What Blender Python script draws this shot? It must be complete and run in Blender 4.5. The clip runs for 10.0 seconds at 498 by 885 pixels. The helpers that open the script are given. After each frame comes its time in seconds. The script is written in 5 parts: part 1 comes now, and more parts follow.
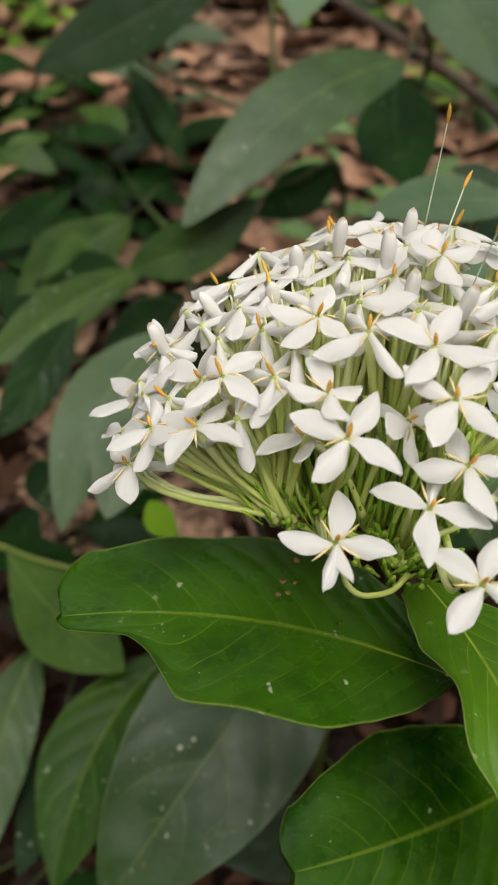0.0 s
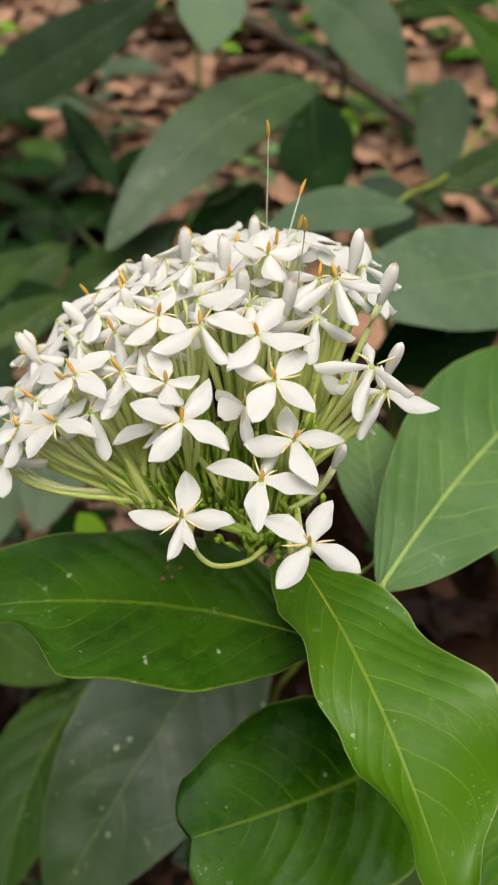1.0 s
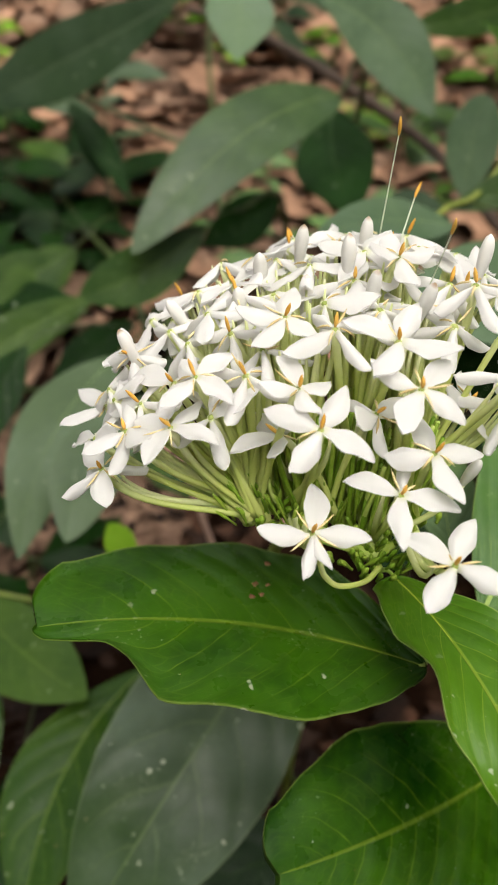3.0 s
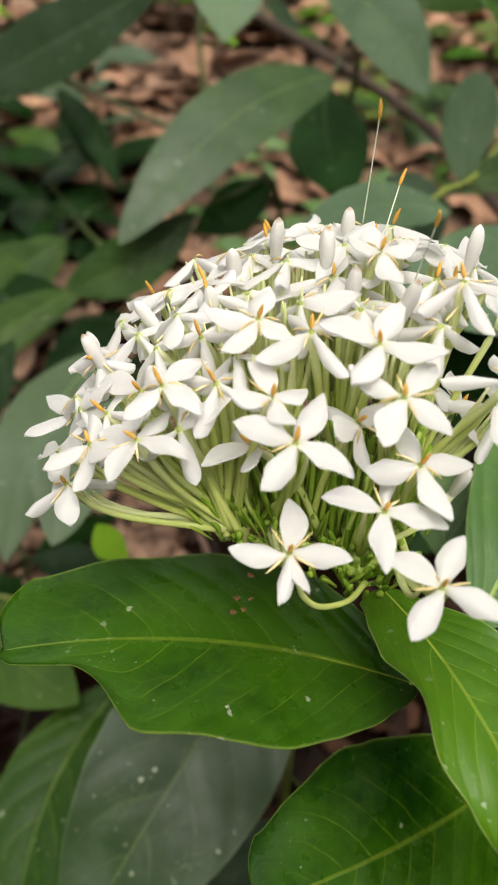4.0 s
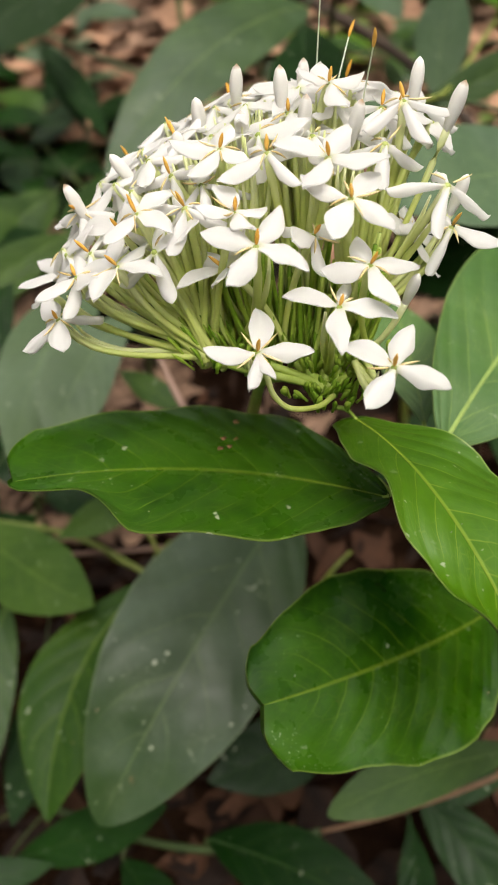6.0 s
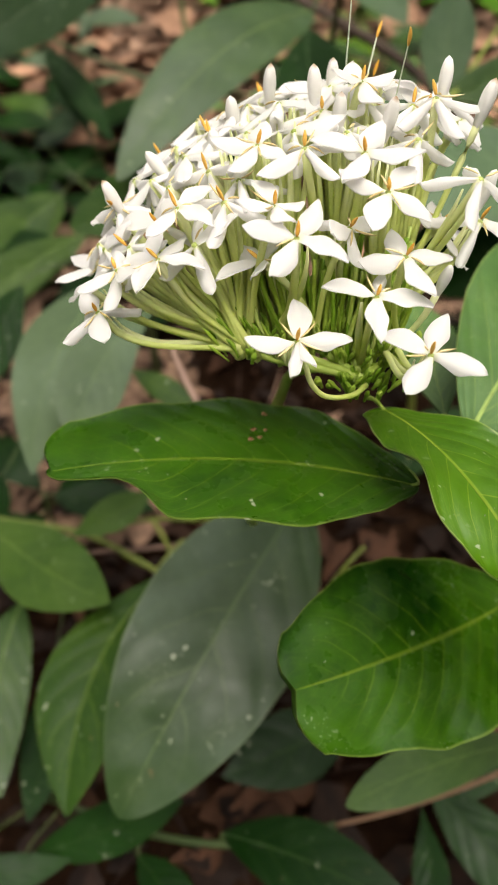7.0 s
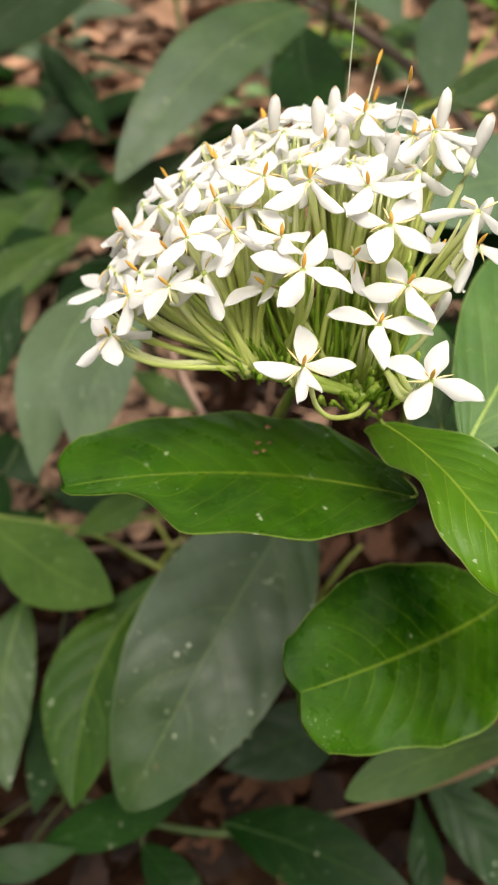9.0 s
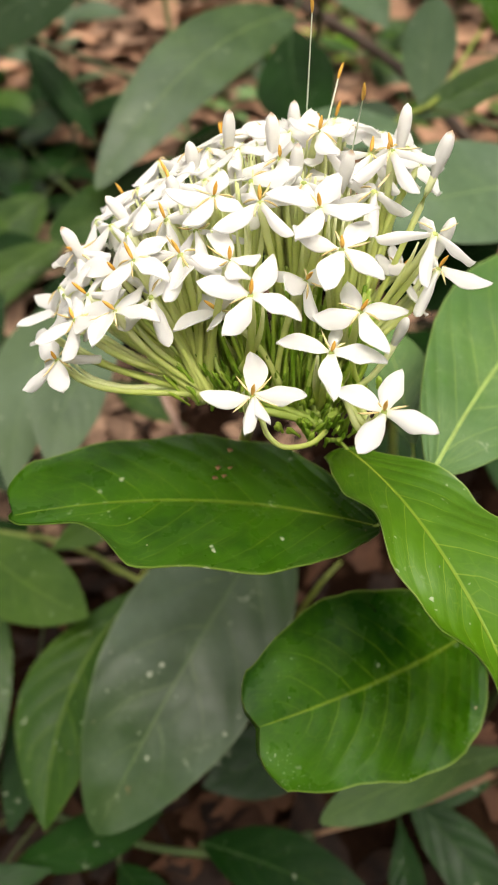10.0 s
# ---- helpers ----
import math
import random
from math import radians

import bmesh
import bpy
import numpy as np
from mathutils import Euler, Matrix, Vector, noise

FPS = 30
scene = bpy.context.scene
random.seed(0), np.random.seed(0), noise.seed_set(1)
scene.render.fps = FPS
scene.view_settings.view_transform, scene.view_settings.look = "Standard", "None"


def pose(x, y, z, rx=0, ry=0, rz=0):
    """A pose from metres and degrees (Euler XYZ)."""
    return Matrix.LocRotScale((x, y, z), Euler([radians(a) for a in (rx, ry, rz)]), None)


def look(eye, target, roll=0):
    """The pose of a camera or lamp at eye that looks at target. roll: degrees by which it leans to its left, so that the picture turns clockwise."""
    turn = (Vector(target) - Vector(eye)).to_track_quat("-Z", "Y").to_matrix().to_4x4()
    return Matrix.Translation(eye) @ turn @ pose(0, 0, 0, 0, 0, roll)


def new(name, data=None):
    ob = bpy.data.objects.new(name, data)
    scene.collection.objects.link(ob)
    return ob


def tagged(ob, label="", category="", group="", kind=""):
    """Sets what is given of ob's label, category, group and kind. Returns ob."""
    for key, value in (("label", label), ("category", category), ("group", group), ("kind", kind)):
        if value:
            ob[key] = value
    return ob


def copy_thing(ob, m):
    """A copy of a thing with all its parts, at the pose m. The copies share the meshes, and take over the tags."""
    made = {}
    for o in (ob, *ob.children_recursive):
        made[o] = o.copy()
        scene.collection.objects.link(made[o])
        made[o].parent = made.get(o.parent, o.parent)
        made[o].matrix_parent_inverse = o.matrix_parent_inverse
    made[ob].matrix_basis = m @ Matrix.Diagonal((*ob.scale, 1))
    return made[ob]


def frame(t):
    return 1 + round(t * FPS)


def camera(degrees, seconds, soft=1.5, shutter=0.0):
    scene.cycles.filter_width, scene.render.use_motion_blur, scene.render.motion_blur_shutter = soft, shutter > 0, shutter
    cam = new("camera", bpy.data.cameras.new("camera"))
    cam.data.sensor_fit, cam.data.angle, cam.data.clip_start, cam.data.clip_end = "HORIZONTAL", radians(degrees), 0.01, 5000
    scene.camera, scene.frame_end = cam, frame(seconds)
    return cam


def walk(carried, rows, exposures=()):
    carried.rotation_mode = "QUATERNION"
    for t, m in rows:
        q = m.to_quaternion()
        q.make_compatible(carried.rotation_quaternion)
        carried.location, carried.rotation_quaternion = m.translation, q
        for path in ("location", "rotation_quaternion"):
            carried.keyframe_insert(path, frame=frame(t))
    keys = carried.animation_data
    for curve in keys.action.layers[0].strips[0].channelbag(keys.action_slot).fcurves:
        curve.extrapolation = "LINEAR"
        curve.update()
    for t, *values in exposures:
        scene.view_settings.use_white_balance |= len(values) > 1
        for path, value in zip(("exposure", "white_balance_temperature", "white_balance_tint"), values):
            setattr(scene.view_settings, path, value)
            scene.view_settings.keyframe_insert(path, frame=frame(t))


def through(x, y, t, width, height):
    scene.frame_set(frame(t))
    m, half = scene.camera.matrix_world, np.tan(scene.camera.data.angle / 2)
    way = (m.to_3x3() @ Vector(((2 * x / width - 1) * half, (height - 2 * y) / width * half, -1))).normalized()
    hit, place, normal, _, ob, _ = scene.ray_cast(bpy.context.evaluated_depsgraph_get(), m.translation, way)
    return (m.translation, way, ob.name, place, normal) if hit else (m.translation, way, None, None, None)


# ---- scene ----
cam = camera(36.4, 10.0, 1.7)
from mathutils.bvhtree import BVHTree

cam.data.dof.use_dof = True
cam.data.dof.focus_distance = 0.185
cam.data.dof.aperture_fstop = 18.0
PATH = [
    (0, (0.0002, -0.1288, 0.5284), (-0.0215, 0.1140, 0.2914), 0.83),
    (0.3, (0.0059, -0.1330, 0.5315), (-0.0121, 0.1134, 0.2980), -0.52),
    (0.5, (0.0013, -0.1366, 0.5305), (-0.0122, 0.1105, 0.2975), 1.23),
    (0.8, (0.0171, -0.1380, 0.5347), (0.0109, 0.1095, 0.3016), -0.77),
    (1, (0.0324, -0.1453, 0.5340), (0.0196, 0.1049, 0.3042), -1.32),
    (1.2, (0.0364, -0.1512, 0.5284), (0.0236, 0.1034, 0.3035), -1.24),
    (1.5, (0.0291, -0.1465, 0.5334), (0.0229, 0.1056, 0.3053), -0.42),
    (1.8, (0.0226, -0.1433, 0.5295), (0.0198, 0.1113, 0.3042), 0.86),
    (2, (0.0228, -0.1375, 0.5256), (0.0200, 0.1172, 0.3003), 1.14),
    (2.2, (0.0228, -0.1349, 0.5249), (0.0199, 0.1197, 0.2995), 1.34),
    (2.5, (0.0094, -0.1379, 0.5196), (0.0100, 0.1165, 0.2941), 2.32),
    (2.7, (-0.0058, -0.1415, 0.5232), (-0.0046, 0.1140, 0.2990), 2.62),
    (3.8, (-0.0036, -0.1227, 0.5267), (0.0006, 0.1270, 0.2961), 2.17),
    (4, (0.0011, -0.1248, 0.5218), (0.0013, 0.1252, 0.2913), 1.41),
    (4.2, (0.0102, -0.1263, 0.5164), (0.0099, 0.1227, 0.2849), 0.72),
    (4.5, (0.0049, -0.1296, 0.5159), (0.0017, 0.1179, 0.2828), 0.30),
    (4.8, (0.0108, -0.1357, 0.5097), (0.0069, 0.1081, 0.2728), -0.35),
    (5, (0.0173, -0.1477, 0.5080), (0.0115, 0.0968, 0.2718), -1.07),
    (5.2, (0.0105, -0.1527, 0.5095), (0.0027, 0.0931, 0.2747), -1.59),
    (5.5, (0.0049, -0.1592, 0.5088), (-0.0012, 0.0844, 0.2717), -2.05),
    (5.7, (0.0095, -0.1627, 0.5075), (0.0041, 0.0804, 0.2699), -2.40),
    (6.8, (0.0022, -0.1668, 0.5059), (0.0005, 0.0768, 0.2687), -2.32),
    (7, (-0.0014, -0.1710, 0.5072), (-0.0030, 0.0737, 0.2712), -2.39),
    (7.2, (-0.0002, -0.1726, 0.5116), (-0.0004, 0.0684, 0.2717), -2.51),
    (7.5, (0.0068, -0.1728, 0.5043), (0.0087, 0.0686, 0.2650), -2.18),
    (7.8, (0.0168, -0.1707, 0.5050), (0.0167, 0.0697, 0.2646), -2.61),
    (8, (0.0194, -0.1686, 0.5099), (0.0199, 0.0712, 0.2688), -2.93),
    (8.2, (0.0150, -0.1633, 0.5142), (0.0151, 0.0751, 0.2718), -3.04),
    (8.5, (0.0017, -0.1668, 0.5128), (0.0031, 0.0728, 0.2716), -2.52),
    (8.8, (-0.0047, -0.1698, 0.5157), (-0.0030, 0.0705, 0.2752), -2.14),
    (9, (-0.0050, -0.1712, 0.5196), (-0.0035, 0.0690, 0.2790), -2.12),
    (9.2, (-0.0054, -0.1739, 0.5178), (-0.0055, 0.0661, 0.2770), -2.33),
    (9.5, (-0.0056, -0.1702, 0.5176), (-0.0047, 0.0702, 0.2771), -2.28),
    (9.8, (0.0032, -0.1587, 0.5218), (0.0060, 0.0803, 0.2801), -1.83),
    (10, (0.0082, -0.1605, 0.5192), (0.0092, 0.0796, 0.2785), -2.09),
]
walk(cam, [(t, look(eye, target, roll)) for t, eye, target, roll in PATH],
     [(0.0, 0.25, 6500, 10), (1.5, 0.48, 6500, 10), (2.5, 0.54, 6500, 10), (5.0, 0.57, 6520, 10), (7.0, 0.76, 6700, 11), (7.5, 0.85, 6740, 11), (9.0, 0.85, 6740, 11), (10.0, 0.86, 6740, 11)])

# ---- light: bright overcast sky over forest shade ----
world = bpy.data.worlds.new("overcast_sky")
scene.world = world
world.use_nodes = True
wn, wl = world.node_tree.nodes, world.node_tree.links
wn.clear()
sky = wn.new("ShaderNodeTexSky")
sky.sky_type, sky.sun_disc = "NISHITA", False
sky.sun_elevation, sky.sun_rotation = radians(72), radians(158)
sky.air_density, sky.dust_density, sky.ozone_density = 1.0, 4.0, 1.0
grey = wn.new("ShaderNodeHueSaturation")
grey.inputs["Saturation"].default_value = 0.03
wbg = wn.new("ShaderNodeBackground")
wbg.inputs["Strength"].default_value = 0.215
wout = wn.new("ShaderNodeOutputWorld")
wl.new(sky.outputs["Color"], grey.inputs["Color"])
warm = wn.new("ShaderNodeMix")
warm.data_type, warm.blend_type = "RGBA", "MULTIPLY"
warm.inputs[0].default_value, warm.inputs[7].default_value = 1.0, (1.035, 1.0, 0.95, 1.0)
wl.new(grey.outputs["Color"], warm.inputs[6])
wl.new(warm.outputs[2], wbg.inputs["Color"])
wl.new(wbg.outputs["Background"], wout.inputs["Surface"])

sun_data = bpy.data.lights.new("sun", "SUN")
sun_data.energy, sun_data.angle, sun_data.color = 1.35, radians(36), (1.0, 0.93, 0.82)
sun = new("sun", sun_data)
sun.matrix_world = look((0.35, -0.85, 3.0), (0, 0.1, 0.3))


# ---- materials ----
class Nodes:
    """Small helper to wire a material."""
    def __init__(self, name):
        self.mat = bpy.data.materials.new(name)
        self.mat.use_nodes = True
        self.n, self.l = self.mat.node_tree.nodes, self.mat.node_tree.links
        self.n.clear()

    def put(self, node, value, socket):
        if isinstance(value, bpy.types.NodeSocket):
            self.l.new(value, node.inputs[socket])
        elif value is not None:
            node.inputs[socket].default_value = value

    def math(self, op, a, b=None, c=None, clamp=False):
        node = self.n.new("ShaderNodeMath")
        node.operation, node.use_clamp = op, clamp
        for i, v in enumerate((a, b, c)):
            self.put(node, v, i)
        return node.outputs[0]

    def ramp(self, v, lo, hi, a=0.0, b=1.0):
        node = self.n.new("ShaderNodeMapRange")
        node.interpolation_type = "SMOOTHSTEP"
        for i, x in enumerate((v, lo, hi, a, b)):
            self.put(node, x, i)
        return node.outputs[0]

    def mix(self, f, a, b):
        node = self.n.new("ShaderNodeMix")
        node.data_type = "RGBA"
        self.put(node, f, 0)
        self.put(node, (*a, 1) if isinstance(a, tuple) else a, 6)
        self.put(node, (*b, 1) if isinstance(b, tuple) else b, 7)
        return node.outputs[2]

    def noise(self, scale, detail=3.0, coord=None, rough=0.55):
        node = self.n.new("ShaderNodeTexNoise")
        node.inputs["Scale"].default_value, node.inputs["Detail"].default_value = scale, detail
        node.inputs["Roughness"].default_value = rough
        self.put(node, coord if coord is not None else self.coord("Object"), "Vector")
        return node.outputs["Fac"]

    def coord(self, name):
        return self.n.new("ShaderNodeTexCoord").outputs[name]

    def random(self):
        return self.n.new("ShaderNodeObjectInfo").outputs["Random"]

    def bump(self, h, strength, dist):
        node = self.n.new("ShaderNodeBump")
        node.inputs["Strength"].default_value, node.inputs["Distance"].default_value = strength, dist
        self.put(node, h, "Height")
        return node.outputs[0]

    def surface(self, colour, rough, normal=None, spec=0.5, through=0.0, through_colour=None, coat=0.0):
        p = self.n.new("ShaderNodeBsdfPrincipled")
        self.put(p, (*colour, 1) if isinstance(colour, tuple) else colour, "Base Color")
        self.put(p, rough, "Roughness")
        p.inputs["Specular IOR Level"].default_value = spec
        p.inputs["Coat Weight"].default_value = coat
        if normal is not None:
            self.put(p, normal, "Normal")
        out = p.outputs[0]
        if through:
            tr = self.n.new("ShaderNodeBsdfTranslucent")
            c = through_colour if through_colour is not None else colour
            self.put(tr, (*c, 1) if isinstance(c, tuple) else c, "Color")
            m = self.n.new("ShaderNodeMixShader")
            m.inputs[0].default_value = through
            self.l.new(out, m.inputs[1])
            self.l.new(tr.outputs[0], m.inputs[2])
            out = m.outputs[0]
        o = self.n.new("ShaderNodeOutputMaterial")
        self.l.new(out, o.inputs["Surface"])
        return self.mat


def leaf_material(name, dark, light, vein, veins=9.0, gloss=0.35, vein_amount=0.7, specks=0.3, spec=0.4, sheen_dust=0.2, relief=0.0012, margin=None):
    """Blade with a pale midrib, uneven arching side veins, greyish sky sheen and dust put into the colour, and pale and
    brown flecks, laid out by the blade's own length and width.
    """
    w = Nodes(name)
    sep = w.n.new("ShaderNodeSeparateXYZ")
    w.l.new(w.coord("UV"), sep.inputs[0])
    u, v = sep.outputs[0], w.math("ABSOLUTE", w.math("MULTIPLY_ADD", sep.outputs[1], 2.0, -1.0))
    side = w.math("GREATER_THAN", sep.outputs[1], 0.5)
    wob = w.noise(45.0, 3.0)
    # side veins bend forward towards the margin
    lean = w.math("MULTIPLY_ADD", w.math("POWER", v, 2.2), 0.12, w.math("MULTIPLY", v, 0.17))
    along = w.math("ADD", w.math("SUBTRACT", u, lean), w.math("MULTIPLY", w.math("SUBTRACT", wob, 0.5), 0.045))
    phase = w.math("ADD", w.math("MULTIPLY", along, veins), w.math("MULTIPLY", side, 0.43))
    tri = w.math("ABSOLUTE", w.math("SUBTRACT", w.math("FRACT", phase), 0.5))
    sv = w.ramp(tri, 0.046, 0.004)
    sv = w.math("MULTIPLY", w.math("MULTIPLY", sv, w.ramp(v, 0.98, 0.45, 0.05, 1.0)), w.ramp(u, 0.97, 0.75, 0.1, 1.0))
    sv = w.math("MULTIPLY", sv, w.ramp(w.noise(75.0, 2.0), 0.30, 0.58, 0.15, 1.0))
    fine_phase = w.math("MULTIPLY", w.math("ADD", along, w.math("MULTIPLY", w.noise(130.0, 2.0), 0.03)), veins * 3.7)
    fine = w.ramp(w.math("ABSOLUTE", w.math("SUBTRACT", w.math("FRACT", fine_phase), 0.5)), 0.16, 0.0, 0.0, 1.0)
    fine = w.math("MULTIPLY", fine, w.ramp(w.noise(110.0, 2.0), 0.45, 0.7))
    # fine net of veinlets between the side veins
    stretch = w.n.new("ShaderNodeCombineXYZ")
    w.put(stretch, w.math("MULTIPLY", along, veins * 2.2), 0)
    w.put(stretch, w.math("MULTIPLY", sep.outputs[1], 13.0), 1)
    cells = w.n.new("ShaderNodeTexVoronoi")
    cells.feature = "DISTANCE_TO_EDGE"
    cells.inputs["Scale"].default_value = 1.0
    w.put(cells, stretch.outputs[0], "Vector")
    net = w.math("MULTIPLY", w.ramp(cells.outputs["Distance"], 0.07, 0.0), w.ramp(w.noise(60.0, 3.0), 0.40, 0.66))
    swell = w.math("MULTIPLY", w.ramp(tri, 0.0, 0.42), w.ramp(u, 0.92, 0.68, 0.1, 1.0))
    mid = w.ramp(v, w.math("MULTIPLY_ADD", u, -0.030, 0.050), 0.010)
    big, small = w.noise(24.0, 5.0), w.noise(210.0, 4.0)
    tone = w.math("ADD", w.math("MULTIPLY", big, 0.85), w.math("MULTIPLY", small, 0.30))
    tone = w.math("ADD", tone, w.math("MULTIPLY", w.math("SUBTRACT", w.random(), 0.5), 0.3))
    base = w.mix(w.ramp(tone, 0.36, 0.78), dark, light)
    # greyish patches that put sky sheen, with some dust, into the blade's colour
    sheen_patch = w.math("MULTIPLY", w.ramp(w.noise(16.0, 5.0), 0.38, 0.72), sheen_dust)
    base = w.mix(sheen_patch, base, (0.130, 0.177, 0.132))
    base = w.mix(w.math("MULTIPLY", fine, 0.11 * vein_amount), base, vein)
    base = w.mix(w.math("MULTIPLY", net, 0.22 * vein_amount), base, vein)
    base = w.mix(w.math("MULTIPLY", sv, 0.68 * vein_amount), base, vein)
    base = w.mix(w.math("MULTIPLY", mid, 0.9 * vein_amount), base, vein)
    base = w.mix(w.math("MULTIPLY", w.ramp(v, 0.966, 0.995), vein_amount if margin else 0.5 * vein_amount), base, margin or vein)
    # pale lichen flecks of uneven shape, fine dust, and a few brown scars
    spot = w.math("MULTIPLY", w.ramp(w.noise(210.0, 2.0), 0.68, 0.735), w.ramp(w.noise(36.0, 3.0), 0.44, 0.58))
    dust = w.math("MULTIPLY", w.ramp(w.noise(900.0, 2.0), 0.62, 0.72), w.ramp(w.noise(48.0, 2.0), 0.56, 0.70))
    fleck = w.math("MULTIPLY", w.math("MAXIMUM", spot, w.math("MULTIPLY", dust, 0.7)), specks, clamp=True)
    base = w.mix(fleck, base, (0.40, 0.43, 0.32))
    scar = w.math("MULTIPLY", w.ramp(w.noise(170.0, 2.0), 0.745, 0.775), w.ramp(w.noise(30.0, 2.0), 0.5, 0.6, 0.0, 0.8))
    base = w.mix(scar, base, (0.17, 0.10, 0.045))
    height = w.math("ADD", w.math("MULTIPLY", swell, 0.55), w.math("MULTIPLY", small, 0.4))
    height = w.math("SUBTRACT", height, w.math("MULTIPLY", net, 0.03))
    height = w.math("SUBTRACT", height, w.math("MULTIPLY", mid, 0.3))
    rough = w.math("ADD", w.ramp(w.noise(60.0, 4.0), 0.3, 0.7, gloss - 0.10, gloss + 0.12), w.math("MULTIPLY", sheen_patch, 0.5))
    return w.surface(base, rough, w.bump(height, 0.45, relief), spec, 0.20, base)


leaf_deep = leaf_material("leaf_deep", (0.004, 0.029, 0.0006), (0.030, 0.094, 0.0014), (0.120, 0.185, 0.014), 10.0, 0.29, 0.72, 0.6, 0.30, 0.045, 0.0008, (0.15, 0.22, 0.04))
leaf_bright = leaf_material("leaf_bright", (0.023, 0.082, 0.0010), (0.056, 0.142, 0.0022), (0.17, 0.25, 0.022), 11.0, 0.37, 0.78, 0.6, 0.22, 0.035, 0.0006, (0.22, 0.30, 0.08))
# lime of the litter sprigs; also puts back light into one small blade
leaf_lime_backlit = leaf_material("leaf_lime_backlit", (0.110, 0.240, 0.008), (0.170, 0.330, 0.018), (0.28, 0.38, 0.04), 7.0, 0.42, 0.5, 0.2, 0.30, 0.0)
# on the flowering shrub this paleness is grazing sky sheen put into the colour
leaf_pale = leaf_material("leaf_pale", (0.052, 0.132, 0.020), (0.106, 0.198, 0.052), (0.24, 0.33, 0.08), 9.0, 0.40, 0.85, 0.3, 0.50, 0.30, 0.0010)
leaf_dull = leaf_material("leaf_dull", (0.060, 0.105, 0.052), (0.095, 0.150, 0.076), (0.14, 0.20, 0.08), 8.0, 0.46, 0.5, 0.3, 0.30, 0.45, 0.0005)
leaf_mid = leaf_material("leaf_mid", (0.018, 0.048, 0.006), (0.042, 0.084, 0.012), (0.11, 0.17, 0.030), 7.0, 0.44, 0.55, 0.6, 0.24, 0.05, 0.0006)
leaf_grey = leaf_material("leaf_grey", (0.021, 0.047, 0.013), (0.038, 0.070, 0.021), (0.095, 0.14, 0.045), 6.0, 0.38, 0.6, 1.0, 0.38, 0.42, 0.0014, (0.09, 0.13, 0.05))
leaf_side = leaf_material("leaf_side", (0.015, 0.044, 0.003), (0.035, 0.076, 0.005), (0.11, 0.17, 0.020), 7.0, 0.42, 0.55, 0.6, 0.16, 0.03)
leaf_soft = leaf_material("leaf_soft", (0.034, 0.062, 0.026), (0.058, 0.095, 0.040), (0.10, 0.15, 0.06), 8.0, 0.46, 0.5, 0.3, 0.30, 0.40, 0.0005)
leaf_back = leaf_material("leaf_back", (0.020, 0.048, 0.010), (0.042, 0.080, 0.020), (0.10, 0.15, 0.04), 8.0, 0.44, 0.55, 0.4, 0.32, 0.22, 0.0006)
# near-black green: shade among low and inner leaves is put into the colour
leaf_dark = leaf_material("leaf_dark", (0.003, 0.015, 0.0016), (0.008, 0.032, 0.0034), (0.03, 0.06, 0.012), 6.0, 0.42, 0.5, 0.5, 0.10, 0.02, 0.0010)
# green darkened by the undergrowth's shade, put into the colour
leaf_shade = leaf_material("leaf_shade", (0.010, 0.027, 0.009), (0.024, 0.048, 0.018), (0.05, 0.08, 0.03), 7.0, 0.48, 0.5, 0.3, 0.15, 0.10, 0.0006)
leaf_moss = leaf_material("leaf_moss", (0.050, 0.085, 0.012), (0.105, 0.150, 0.026), (0.16, 0.21, 0.05), 7.0, 0.46, 0.5, 0.2, 0.25, 0.10, 0.0006)


def plain(name, a, b, scale, rough, bump=0.3, dist=0.0006, spec=0.4, through=0.0):
    """Surface mottled between two colours at two scales."""
    w = Nodes(name)
    tone = w.math("ADD", w.math("MULTIPLY", w.noise(scale, 4.0), 0.7), w.math("MULTIPLY", w.noise(scale * 7, 3.0), 0.3))
    tone = w.math("ADD", tone, w.math("MULTIPLY", w.math("SUBTRACT", w.random(), 0.5), 0.4))
    c = w.mix(w.ramp(tone, 0.28, 0.72), a, b)
    return w.surface(c, rough, w.bump(w.noise(scale * 4, 4.0), bump, dist), spec, through, c)


def petal_material():
    """Waxy white petal, faintly cream and greenish at the claw, with fine length-wise grain."""
    w = Nodes("petal_white")
    sep = w.n.new("ShaderNodeSeparateXYZ")
    w.l.new(w.coord("UV"), sep.inputs[0])
    c = w.mix(w.ramp(sep.outputs[0], 0.13, 0.0, 0.0, 0.55), (0.892, 0.884, 0.878), (0.80, 0.82, 0.58))
    c = w.mix(w.ramp(w.noise(260.0, 3.0), 0.4, 0.75, 0.0, 0.28), c, (0.845, 0.832, 0.818))
    brown = w.math("MULTIPLY", w.ramp(w.noise(330.0, 2.0), 0.74, 0.80), w.ramp(sep.outputs[0], 0.8, 1.0))
    c = w.mix(w.math("MULTIPLY", brown, 0.6), c, (0.45, 0.30, 0.14))
    ribs = w.n.new("ShaderNodeCombineXYZ")
    w.put(ribs, w.math("MULTIPLY", sep.outputs[0], 3.0), 0)
    w.put(ribs, w.math("MULTIPLY", sep.outputs[1], 16.0), 1)
    w.put(ribs, w.math("MULTIPLY", w.random(), 30.0), 2)
    grain = w.math("ADD", w.math("MULTIPLY", w.noise(420.0, 2.0), 0.4), w.noise(1.0, 3.0, ribs.outputs[0]))
    return w.surface(c, 0.5, w.bump(grain, 0.40, 0.0005), 0.30, 0.62, c)


